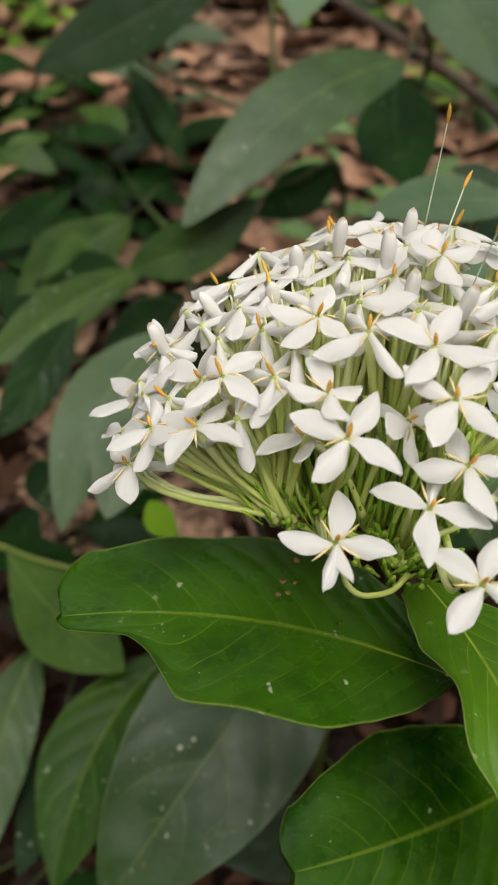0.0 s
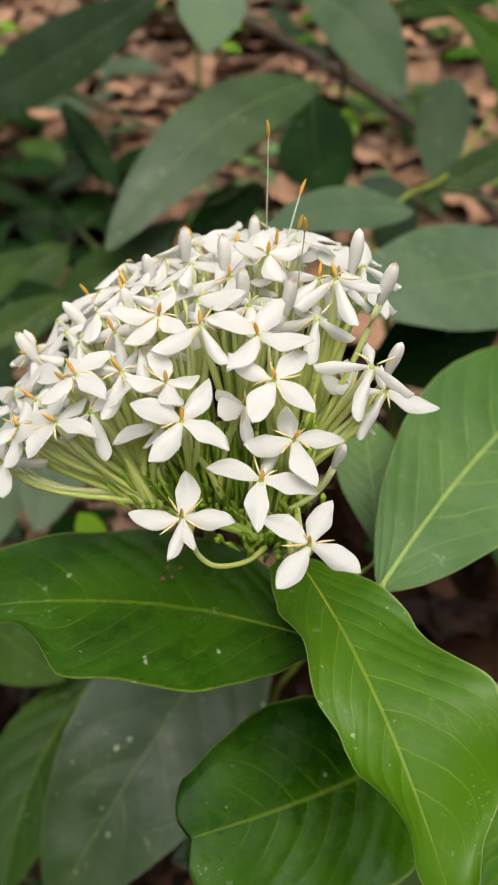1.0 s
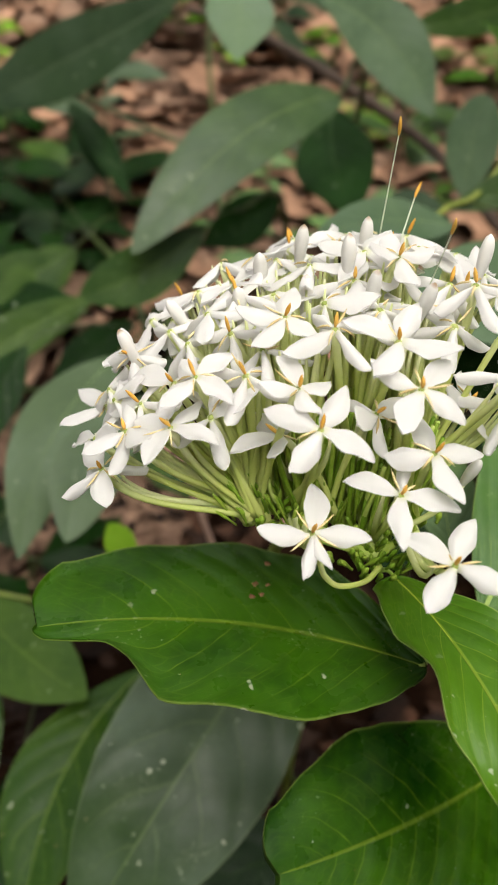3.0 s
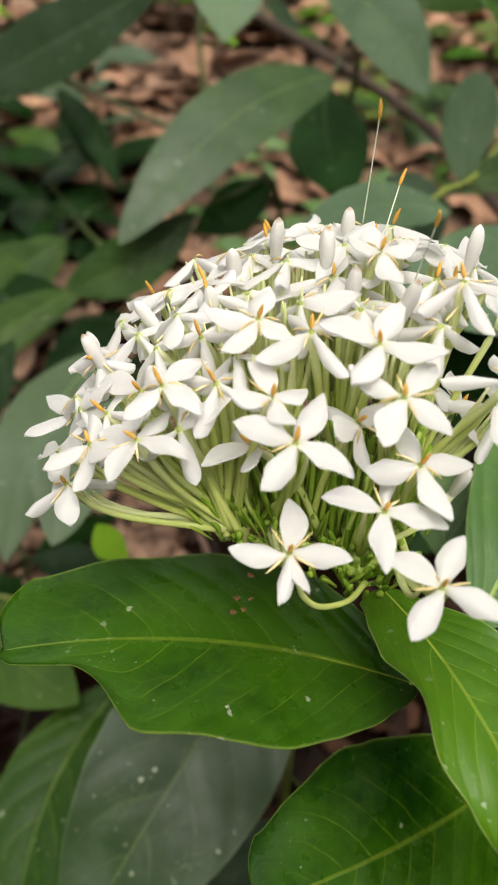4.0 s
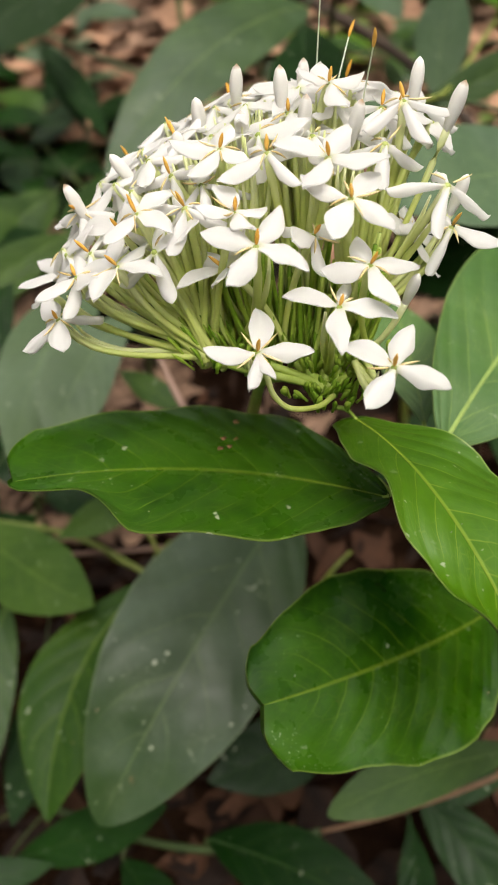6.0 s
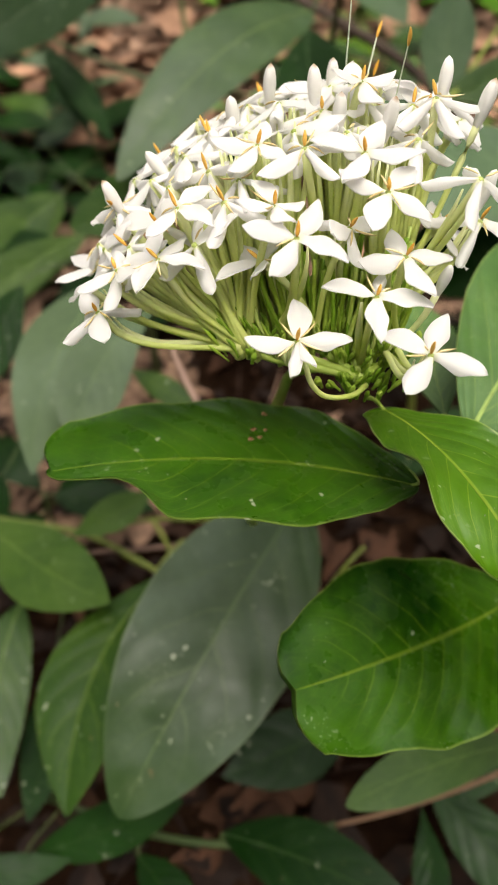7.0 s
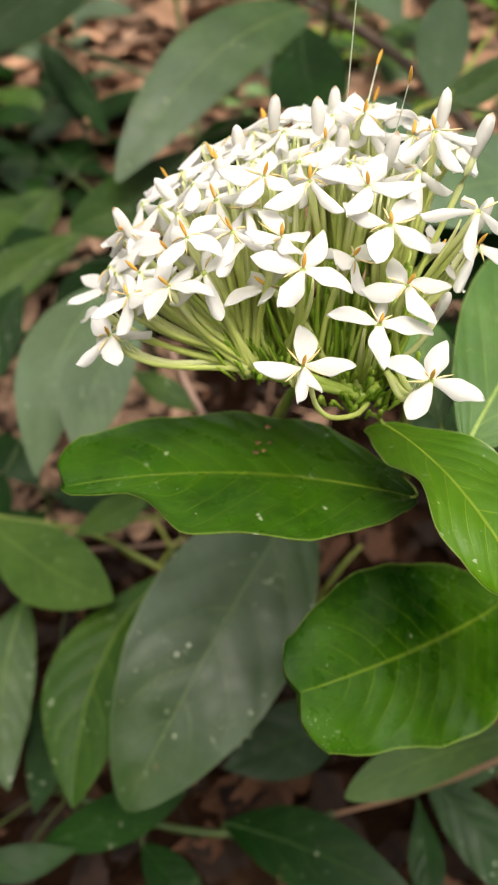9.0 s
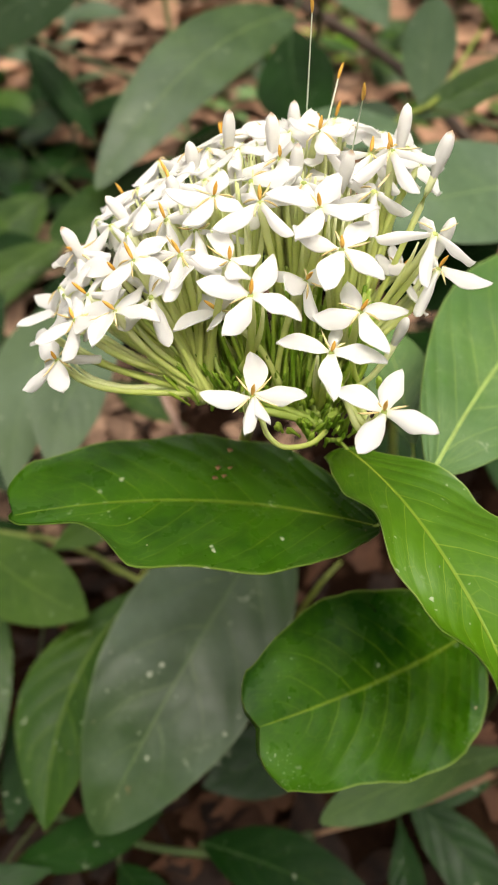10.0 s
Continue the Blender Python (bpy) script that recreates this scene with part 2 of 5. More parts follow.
def tube_material():
    """Flower tube: nearly white under the petals, lime green further down."""
    w = Nodes("tube_green")
    sep = w.n.new("ShaderNodeSeparateXYZ")
    w.l.new(w.coord("Object"), sep.inputs[0])
    tone = w.math("ADD", w.math("MULTIPLY", sep.outputs[2], -26.0), w.math("MULTIPLY", w.noise(120.0, 3.0), 0.35))
    c = w.mix(w.ramp(tone, 0.15, 0.75), (0.86, 0.88, 0.60), (0.72, 0.78, 0.26))
    c = w.mix(w.ramp(w.random(), 0.2, 1.0, 0.0, 0.4), c, (0.62, 0.71, 0.18))
    return w.surface(c, 0.45, w.bump(w.noise(300.0, 2.0), 0.2, 0.0003), 0.4, 0.5, c)


def bud_material():
    """White closed bud with a small brown tip."""
    w = Nodes("bud_white")
    sep = w.n.new("ShaderNodeSeparateXYZ")
    w.l.new(w.coord("Object"), sep.inputs[0])
    c = w.mix(w.ramp(w.noise(160.0, 4.0), 0.3, 0.7), (0.80, 0.785, 0.75), (0.88, 0.87, 0.84))
    tip = w.math("ADD", sep.outputs[2], w.math("MULTIPLY", w.math("SUBTRACT", w.noise(400.0, 2.0), 0.5), 0.002))
    c = w.mix(w.math("MULTIPLY", w.ramp(tip, 0.0108, 0.0122), w.ramp(w.random(), 0.2, 0.8)), c, (0.40, 0.27, 0.16))
    return w.surface(c, 0.5, w.bump(w.noise(600.0, 2.0), 0.15, 0.0003), 0.35, 0.3, c)


petal_white = petal_material()
tube_green = tube_material()
bud_white = bud_material()
throat_green = plain("throat_green", (0.30, 0.38, 0.08), (0.46, 0.52, 0.16), 300.0, 0.5, 0.2, 0.0002, 0.3, 0.2)
pedicel_green = plain("pedicel_green", (0.39, 0.52, 0.08), (0.54, 0.65, 0.18), 110.0, 0.45, 0.3, 0.0003, 0.4, 0.2)
bract_green = plain("bract_green", (0.20, 0.36, 0.020), (0.44, 0.58, 0.080), 150.0, 0.45, 0.4, 0.0004, 0.4, 0.4)
stem_green = plain("stem_green", (0.022, 0.040, 0.009), (0.055, 0.078, 0.020), 60.0, 0.5, 0.4, 0.0006)
stem_yellow = plain("stem_yellow", (0.095, 0.130, 0.016), (0.185, 0.215, 0.038), 50.0, 0.5, 0.4, 0.0006)
stigma_orange = plain("stigma_orange", (0.60, 0.30, 0.035), (0.80, 0.46, 0.09), 500.0, 0.6, 0.4, 0.0002)
anther_straw = plain("anther_straw", (0.54, 0.41, 0.17), (0.71, 0.59, 0.33), 500.0, 0.6, 0.3, 0.0002)
style_pale = plain("style_pale", (0.60, 0.66, 0.50), (0.75, 0.78, 0.66), 200.0, 0.5, 0.1, 0.0002)
bark_brown = plain("bark_brown", (0.020, 0.012, 0.008), (0.060, 0.038, 0.025), 45.0, 0.8, 0.8, 0.002)
bark_tan = plain("bark_tan", (0.05, 0.026, 0.014), (0.125, 0.070, 0.038), 60.0, 0.8, 0.7, 0.0012)
bark_pink = plain("bark_pink", (0.13, 0.078, 0.058), (0.27, 0.175, 0.135), 60.0, 0.75, 0.6, 0.0008)
dry_leaf_brown = plain("dry_leaf_brown", (0.18, 0.098, 0.058), (0.42, 0.238, 0.148), 22.0, 0.75, 0.9, 0.003, 0.25, 0.10)


def crumb_material(name, dark, light, start):
    """Each bit of broken leaf has a brown of its own."""
    w = Nodes(name)
    isl = w.n.new("ShaderNodeNewGeometry").outputs["Random Per Island"]
    c = w.mix(w.ramp(isl, start, 1.0), dark, light)
    c = w.mix(w.ramp(w.noise(70.0, 4.0), 0.35, 0.7, 0.0, 0.6), c, tuple(0.35 * a for a in light))
    return w.surface(c, 0.8, w.bump(w.noise(220.0, 3.0), 0.7, 0.002), 0.2, 0.08, c)


crumb_brown = crumb_material("crumb_brown", (0.145, 0.088, 0.060), (0.34, 0.212, 0.142), 0.0)
# darker set of crumbs: the shade under the shrubs is put into these browns
shaded_bit_brown = crumb_material("shaded_bit_brown", (0.006, 0.0026, 0.0014), (0.070, 0.031, 0.016), 0.50)


def soil_material():
    """Soil kept near-black for the shade between leaves, with crumbs and flecks of broken leaf."""
    w = Nodes("soil")
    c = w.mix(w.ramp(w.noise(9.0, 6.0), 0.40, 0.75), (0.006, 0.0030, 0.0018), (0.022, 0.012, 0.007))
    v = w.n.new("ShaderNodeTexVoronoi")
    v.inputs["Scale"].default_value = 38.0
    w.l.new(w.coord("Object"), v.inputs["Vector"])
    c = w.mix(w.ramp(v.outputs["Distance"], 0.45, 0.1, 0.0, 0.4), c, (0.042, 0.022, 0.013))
    h = w.math("ADD", w.noise(60.0, 6.0), v.outputs["Distance"])
    return w.surface(c, 0.9, w.bump(h, 0.9, 0.012), 0.0)


soil = soil_material()


# ---- mesh makers ----
def unit(v):
    return Vector(v).normalized()


def mesh_ob(name, verts, faces, material, parent=None, uvs=None, smooth=True, label=""):
    """Link one mesh object built in its parent's space (parents stand at the world's origin unless said)."""
    me = bpy.data.meshes.new(name)
    me.from_pydata(verts, [], faces)
    if uvs is not None:
        layer = me.uv_layers.new(name="UVMap")
        idx = np.empty(len(me.loops), dtype=np.int32)
        me.loops.foreach_get("vertex_index", idx)
        layer.data.foreach_set("uv", np.asarray(uvs, dtype=np.float32)[idx].ravel())
    me.materials.append(material)
    if smooth:
        me.polygons.foreach_set("use_smooth", [True] * len(me.polygons))
    me.update()
    ob = new(name, me)
    ob.parent = parent
    if label:
        ob["label"] = label
    return ob


def thing(name, label, category, group="", kind="", at=(0, 0, 0)):
    e = new(name)
    e.empty_display_size = 0.02
    e.location = at
    return tagged(e, label, category, group, kind)


def bezier(a, b, c, d, n):
    a, b, c, d = (Vector(p) for p in (a, b, c, d))
    return [a * (1 - t) ** 3 + b * 3 * t * (1 - t) ** 2 + c * 3 * t * t * (1 - t) + d * t ** 3 for t in (i / n for i in range(n + 1))]


def spline(points, n=6):
    """Smooth line through a few points."""
    p = [Vector(q) for q in points]
    p = [p[0] * 2 - p[1]] + p + [p[-1] * 2 - p[-2]]
    out = []
    for i in range(1, len(p) - 2):
        for k in range(n):
            t = k / n
            out.append(0.5 * (2 * p[i] + (p[i + 1] - p[i - 1]) * t + (2 * p[i - 1] - 5 * p[i] + 4 * p[i + 1] - p[i + 2]) * t * t
                              + (3 * p[i] - p[i - 1] - 3 * p[i + 1] + p[i + 2]) * t ** 3))
    return out + [p[-2]]


def tube_data(line, radii, sides=7, bumpy=0.0):
    """Vertices and faces of a capped tube along a line; radii are spread along it."""
    verts, faces = [], []
    k = len(line)
    up = Vector((0.31, 0.17, 0.93))
    for i, p in enumerate(line):
        d = (line[min(i + 1, k - 1)] - line[max(i - 1, 0)]).normalized()
        a = d.cross(up)
        a = a.normalized() if a.length > 1e-4 else d.orthogonal().normalized()
        b = d.cross(a)
        r = float(np.interp(i / (k - 1), np.linspace(0, 1, len(radii)), radii))
        if bumpy:
            r *= 1 + bumpy * noise.noise(p * 60)
        verts += [p + (a * math.cos(q) + b * math.sin(q)) * r for q in (2 * math.pi * j / sides for j in range(sides))]
        if i:
            o = (i - 1) * sides
            faces += [(o + j, o + (j + 1) % sides, o + sides + (j + 1) % sides, o + sides + j) for j in range(sides)]
    faces += [tuple(range(sides))[::-1], tuple((k - 1) * sides + j for j in range(sides))]
    return verts, faces


def tube(name, line, radii, material, parent, sides=7, bumpy=0.0, label=""):
    v, f = tube_data(line, radii, sides, bumpy)
    return mesh_ob(name, v, f, material, parent, label=label)


STATIONS = [0.0, 0.05, 0.12, 0.22, 0.34, 0.46, 0.58, 0.68, 0.76, 0.82, 0.88, 0.94, 1.0]


def leaf(parent, base, tip, normal, material, left=None, right=None, width=0.04, widest=0.5, blunt=0.8, bow=0.0,
         arch=0.0, fold=0.1, ruffle=0.0, petiole=None, notch=0.0, edge_wave=0.03, lip=0.0, cap=0.06, name="leaf", rib=True, nu=32, nv=5, thick=0.0004, seed=0, label=""):
    """One blade from base to tip with its midrib. left and right: half widths in mm along it, where the two sides differ;
    else width, the place of the widest part, and bluntness. petiole: where the stalk leaves the stem."""
    rnd = random.Random(seed + int(1e5 * (base[0] + 3 * base[1] + 7 * base[2])))
    B, T, n = Vector(base), Vector(tip), unit(normal)
    ax = T - B
    length = ax.length
    ax.normalize()
    n = (n - ax * n.dot(ax)).normalized()
    s = n.cross(ax)
    us = np.linspace(0.0, 1.0, nu + 1)
    us = 0.35 * us + 0.65 * (1 - np.cos(np.pi * us)) / 2
    if left:
        halves = []
        fine = np.linspace(0, 1, 161)
        for side in (left, right):
            h = np.interp(fine, STATIONS, [side[0] / 1000] + [a / 1000 for a in side] + [side[-1] / 1000])
            for _ in range(8):
                h[1:-1] = 0.25 * h[:-2] + 0.5 * h[1:-1] + 0.25 * h[2:]
            h *= np.sqrt(np.clip((1 - fine) / cap, 0, 1)) * np.sqrt(np.clip(fine / 0.05, 0, 1))
            halves.append(np.interp(us, fine, h))
    else:
        k = math.log(0.5) / math.log(widest)
        h = 0.5 * width * np.sin(np.pi * us ** k).clip(0, 1) ** blunt
        halves = [h, h]
    peak = [1.1 * max(h) for h in halves]
    waves, ph = rnd.uniform(2.5, 4.0), [rnd.uniform(0, 6.28), rnd.uniform(0, 6.28)]
    twist = rnd.uniform(-0.12, 0.12)
    rows = [-1 + j / nv for j in range(2 * nv + 1)]
    top, uvs, normals = [], [], []
    mid = []
    for i, u in enumerate(us):
        c = B + ax * (length * u) + s * (bow * 4 * u * (1 - u)) + n * (arch * 4 * u * (1 - u))
        mid.append(c)
        for v in rows:
            hw = halves[0][i] if v > 0 else halves[1][i]
            a = abs(v)
            hw *= 1 + edge_wave * (noise.noise(Vector((u * 7.0, ph[0 if v > 0 else 1], 0.0))) + 0.5 * noise.noise(Vector((u * 19.0, ph[0 if v > 0 else 1], 5.0))))
            q = a * hw / peak[0 if v > 0 else 1]
            lift = fold * hw * a - 0.5 * fold * hw * a * a + lip * max(0.0, (a - 0.8) / 0.2) ** 2
            lift += ruffle * min(1.0, u / 0.35) * a * a * math.sin(6.28 * waves * u + ph[0 if v > 0 else 1]) + twist * v * hw * (u - 0.4)
            top.append(c + s * (v * hw) + n * lift + ax * (notch * 4 * q * (1 - q) * max(0.0, (u - 0.7) / 0.3) ** 2))
            uvs.append((u, v * 0.5 + 0.5))
    m = 2 * nv + 1
    cnt = len(top)
    verts = top + [p - n * thick for p in top]
    faces = []
    for i in range(nu):
        for j in range(m - 1):
            a = i * m + j
            faces.append((a, a + m, a + m + 1, a + 1))
            faces.append((cnt + a, cnt + a + 1, cnt + a + m + 1, cnt + a + m))
    # the thin rim has corners of its own, so that the blade's gloss stops at the margin
    edge = [i * m for i in range(nu + 1)] + [i * m + m - 1 for i in range(nu, -1, -1)]
    r0, k = len(verts), len(edge)
    verts += [verts[a] for a in edge] + [verts[a + cnt] for a in edge]
    faces += [(r0 + j, r0 + k + j, r0 + k + j + 1, r0 + j + 1) for j in range(k - 1)]
    ob = mesh_ob(name, verts, faces, material, parent, uvs * 2 + [uvs[a] for a in edge] * 2, label=label)
    if rib:
        line = [p - n * 0.0003 for p in mid[:-1]]
        w = max(0.0004, 0.0044 * length)
        tube("midrib", line, [w, w * 0.75, w * 0.4, w * 0.12], rib if isinstance(rib, bpy.types.Material) else material_rib(material), ob, 6)
    if petiole is not None:
        q = Vector(petiole)
        line = bezier(q, q.lerp(B, 0.4) + Vector((0, 0, 0.12 * (B - q).length)), B - ax * 0.25 * (B - q).length, B + ax * 0.002, 8)
        w = max(0.0006, 0.0060 * length)
        tube("petiole", line, [w * 1.2, w * 0.9], pedicel_green if parent.name == "flowering_shrub" else stem_green, ob, 6)
    return ob


RIBS = {}


def material_rib(m):
    """Rib colour that belongs to a blade's material."""
    if m.name not in RIBS:
        tones = {"leaf_deep": (0.16, 0.22, 0.014), "leaf_bright": (0.27, 0.33, 0.03), "leaf_pale": (0.24, 0.33, 0.09), "leaf_side": (0.09, 0.14, 0.02), "leaf_soft": (0.09, 0.14, 0.05), "leaf_back": (0.09, 0.14, 0.035), "leaf_dull": (0.12, 0.18, 0.07),
                 "leaf_lime_backlit": (0.24, 0.34, 0.03), "leaf_mid": (0.10, 0.16, 0.03), "leaf_grey": (0.06, 0.11, 0.04), "leaf_dark": (0.04, 0.08, 0.025), "leaf_shade": (0.045, 0.075, 0.03), "leaf_moss": (0.14, 0.19, 0.04)}
        c = tones[m.name]
        RIBS[m.name] = plain("rib_of_" + m.name, tuple(0.75 * a for a in c), tuple(1.15 * a for a in c), 120.0, 0.45, 0.2, 0.0003)
    return RIBS[m.name]


# ---- ground ----
def ground_height(x, y):
    rise = 0.21 * max(0.0, min(y, 3.0) - 0.15) if y < 3.0 else 0.5985
    return -0.02 + rise + 0.012 * noise.noise(Vector((x * 3.1, y * 3.1, 0.3)))


def build_ground():
    xs = [-60, -25, -10, -5, -3] + [round(-2 + 0.05 * i, 3) for i in range(81)] + [3, 5, 10, 25, 60]
    ys = [-60, -20, -6, -2] + [round(-0.8 + 0.05 * i, 3) for i in range(87)] + [5, 8, 15, 30, 60]
    verts = [(x, y, ground_height(x, y)) for y in ys for x in xs]
    w = len(xs)
    faces = [(j * w + i, j * w + i + 1, (j + 1) * w + i + 1, (j + 1) * w + i) for j in range(len(ys) - 1) for i in range(w - 1)]
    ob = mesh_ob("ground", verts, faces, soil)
    tagged(ob, "dark brown forest soil under dry leaf litter", "ground", kind="structure")


build_ground()


def build_backdrop():
    """A plain dark wall far round the place, never in view, added to block low sky light."""
    n, verts, faces = 48, [], []
    for z, r in ((-1.0, 9.0), (2.0, 9.0), (6.5, 8.4)):
        verts += [(r * math.cos(2 * math.pi * i / n), r * math.sin(2 * math.pi * i / n), z) for i in range(n)]
    for k in range(2):
        faces += [(k * n + i, k * n + (i + 1) % n, (k + 1) * n + (i + 1) % n, (k + 1) * n + i) for i in range(n)]
    w = Nodes("sky_block_green")
    c = w.mix(w.ramp(w.noise(2.5, 6.0), 0.35, 0.7), (0.012, 0.030, 0.010), (0.07, 0.12, 0.04))
    ob = mesh_ob("backdrop", verts, faces, w.surface(c, 0.9, None, 0.2))
    tagged(ob, "plain dark green wall added out of view to block low sky light", "backdrop", kind="structure")


build_backdrop()


def litter_spot(rnd, near):
    """A place on the forest floor: litter lies thick on the open slope behind the shrubs and in loose drifts elsewhere."""
    while True:
        r, q = 2.0 * math.sqrt(rnd.random()), rnd.uniform(0, 6.2832)
        x, y = r * math.cos(q), 0.6 + r * math.sin(q)
        drift = noise.noise(Vector((x * 2.6, y * 2.6, 4.0)))
        # thin near the shrubs, where the bare near-black soil stands for shade
        thick = near + (0.15 if near > 0.1 and y > 0.26 else 0.0) + 0.90 * min(1.0, max(0.0, (y - 0.55 + 0.25 * min(drift, 0.0) - 0.12 * abs(x)) / 0.25))
        thick += 4 * near if drift > 0.18 else 0.0
        thick *= min(1.0, max(0.0, 1.45 - r / 1.5 + 0.5 * drift)) ** 1.5
        if rnd.random() < thick and not (x > 0.06 and y < 0.42) and (y > 0.24 or abs(x) > 0.34 or y < -0.3) and (near > 0.1 or y > 0.28 or math.hypot(x, y) > 0.5):
            return x, y


def build_litter():
    """Curled dry leaves lying over one another; each one is a thing, and alike ones share a mesh."""
    rnd = random.Random(11)
    kinds = []
    for i in range(8):
        e = thing("dry_leaf", "curled dry brown fallen leaf lying on the forest floor", "dry leaf", "leaf litter")
        length = (0.12, 0.085, 0.14, 0.07, 0.10, 0.13, 0.065, 0.09)[i]
        leaf(e, (-length / 2, 0, 0.004), (length / 2, 0, 0.004), (0, 0.1, 1), dry_leaf_brown, width=length * rnd.uniform(0.40, 0.55),
             widest=rnd.uniform(0.4, 0.6), blunt=0.8, bow=rnd.uniform(-0.012, 0.012), arch=rnd.uniform(0.004, 0.018),
             fold=rnd.uniform(-0.7, 0.7), ruffle=rnd.uniform(0.003, 0.007), name="blade", rib=False, nu=16, nv=3, thick=0.0006, seed=i)
        kinds.append(e)
    first = set()
    for i in range(296):
        e = kinds[i % 8]
        x, y = litter_spot(rnd, 0.05)
        while 0.1 < y < 0.46 and abs(x) < 0.5:
            x, y = litter_spot(rnd, 0.05)
        if i % 4:
            # most of them on the open slope behind the shrubs
            while True:
                x, y = rnd.uniform(-0.55, 0.55), rnd.uniform(0.5, 1.5)
                if (x > -0.17 or y > 0.74) and noise.noise(Vector((x * 2.6, y * 2.6, 9.0))) > -0.25:
                    break
        m = pose(x, y, ground_height(x, y) + rnd.uniform(0.008, 0.022), rnd.uniform(-13, 13) + 6, rnd.uniform(-13, 13), rnd.uniform(0, 360))
        if e.name not in first:
            first.add(e.name)
            e.matrix_basis = m
        else:
            copy_thing(e, m)


def build_crumbs():
    """Layers of older leaves, broken bits and twiglets under the dry leaves, too many to count."""
    rnd = random.Random(12)
    verts, faces = [], []
    for i in range(10950):
        x, y = litter_spot(rnd, 0.12)
        if i >= 10500:
            # a drift between the stems of the shrubs
            x, y = rnd.uniform(-0.24, -0.06), rnd.uniform(0.24, 0.44)
        z = ground_height(x, y) + rnd.uniform(0.001, 0.014)
        ln = rnd.uniform(0.06, 0.14) if i % 3 else rnd.uniform(0.012, 0.04)
        wd = ln * rnd.uniform(0.32, 0.6)
        if math.hypot(x, y) < 0.55:
            small = 0.5 if y > 0.26 and i < 10500 else 0.3
            ln, wd = small * ln, small * wd
        if i % 11 == 0:
            ln, wd = rnd.uniform(0.04, 0.12), 0.0025
        m = pose(x, y, z, rnd.uniform(-11, 11), rnd.uniform(-11, 11), rnd.uniform(0, 360))
        bend, fold, c = rnd.uniform(-0.08, 0.12), rnd.uniform(-0.3, 0.4), len(verts)
        skew = rnd.uniform(-0.25, 0.25)
        for k in range(8):
            a = -1 + 2 * k / 7
            w = wd / 2 * max(0.06, 1 - abs(a + skew * (1 - a * a)) ** 2.2) * rnd.uniform(0.88, 1.1)
            for q in (-1, -0.5, 0, 0.5, 1):
                verts.append(m @ Vector((a * ln / 2, q * w, bend * ln * (a * a - 0.4) + fold * w * q * q + 0.05 * wd * rnd.uniform(-1, 1))))
        faces += [(c + 5 * r + s, c + 5 * r + s + 1, c + 5 * r + s + 6, c + 5 * r + s + 5) for r in range(7) for s in range(4)]
    ob = mesh_ob("litter_crumbs", verts, faces, crumb_brown)
    tagged(ob, "old brown leaves, broken bits and twiglets covering the soil", "leaf litter", kind="stuff")


def build_shaded_bits():
    """Reddish-brown leaf bits under the shrubs, with the shade there put into their colour."""
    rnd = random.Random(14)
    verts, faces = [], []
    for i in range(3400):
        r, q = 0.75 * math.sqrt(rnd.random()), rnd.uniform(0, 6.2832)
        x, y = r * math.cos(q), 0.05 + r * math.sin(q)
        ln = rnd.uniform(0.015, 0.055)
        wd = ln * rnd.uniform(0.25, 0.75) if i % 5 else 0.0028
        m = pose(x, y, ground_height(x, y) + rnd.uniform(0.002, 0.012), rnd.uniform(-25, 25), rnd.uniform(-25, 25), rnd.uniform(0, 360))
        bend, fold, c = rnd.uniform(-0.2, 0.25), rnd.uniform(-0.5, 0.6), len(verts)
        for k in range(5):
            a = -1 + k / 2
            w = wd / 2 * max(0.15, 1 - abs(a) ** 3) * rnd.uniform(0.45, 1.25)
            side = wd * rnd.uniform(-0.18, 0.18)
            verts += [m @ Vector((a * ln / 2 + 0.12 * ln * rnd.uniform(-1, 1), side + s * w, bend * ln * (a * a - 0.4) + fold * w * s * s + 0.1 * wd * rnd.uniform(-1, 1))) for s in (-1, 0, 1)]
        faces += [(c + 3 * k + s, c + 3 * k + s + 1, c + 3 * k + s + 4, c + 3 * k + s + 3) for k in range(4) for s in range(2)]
    ob = mesh_ob("humus", verts, faces, shaded_bit_brown)
    tagged(ob, "reddish-brown leaf bits under the shrubs, darkened for shade", "leaf litter", kind="stuff")


# ---- the white-flowered shrub ----
ixora = thing("flowering_shrub", "glossy green shrub bearing one domed head of white flowers", "shrub", at=(0, 0, 0))
HEAD = Vector((0.0290, -0.0120, 0.3740))
tube("stem", spline([HEAD, (0.0215, -0.0020, 0.3720), (0.0121, 0.0058, 0.3651), (0.0093, 0.0220, 0.3446), (0.0047, 0.0578, 0.2842), (-0.0071, 0.1129, 0.1260), (0.0, 0.14, -0.03)], 6),
     [0.0013, 0.0014, 0.0022, 0.0035], pedicel_green, ixora, 9, 0.1)
NODES = {}


def near(shrub, p):
    """The nearest node of a shrub's stems."""
    return min(NODES[shrub.name], key=lambda q: (Vector(q) - Vector(p)).length)


def stem(shrub, points, radii, material=None, label="", sides=8):
    line = spline(points, 6)
    NODES.setdefault(shrub.name, []).extend(line)
    return tube("stem", line, radii, material or stem_green, shrub, sides, 0.12, label)


NODES[ixora.name] = [Vector((0.0480, -0.0080, 0.3420)), Vector((0.0470, -0.007, 0.340))]
stem(ixora, [(0.104, -0.006, 0.2595), (0.128, 0.012, 0.235), (0.155, 0.045, 0.14), (0.155, 0.07, -0.03)], [0.0018, 0.0024, 0.0032])

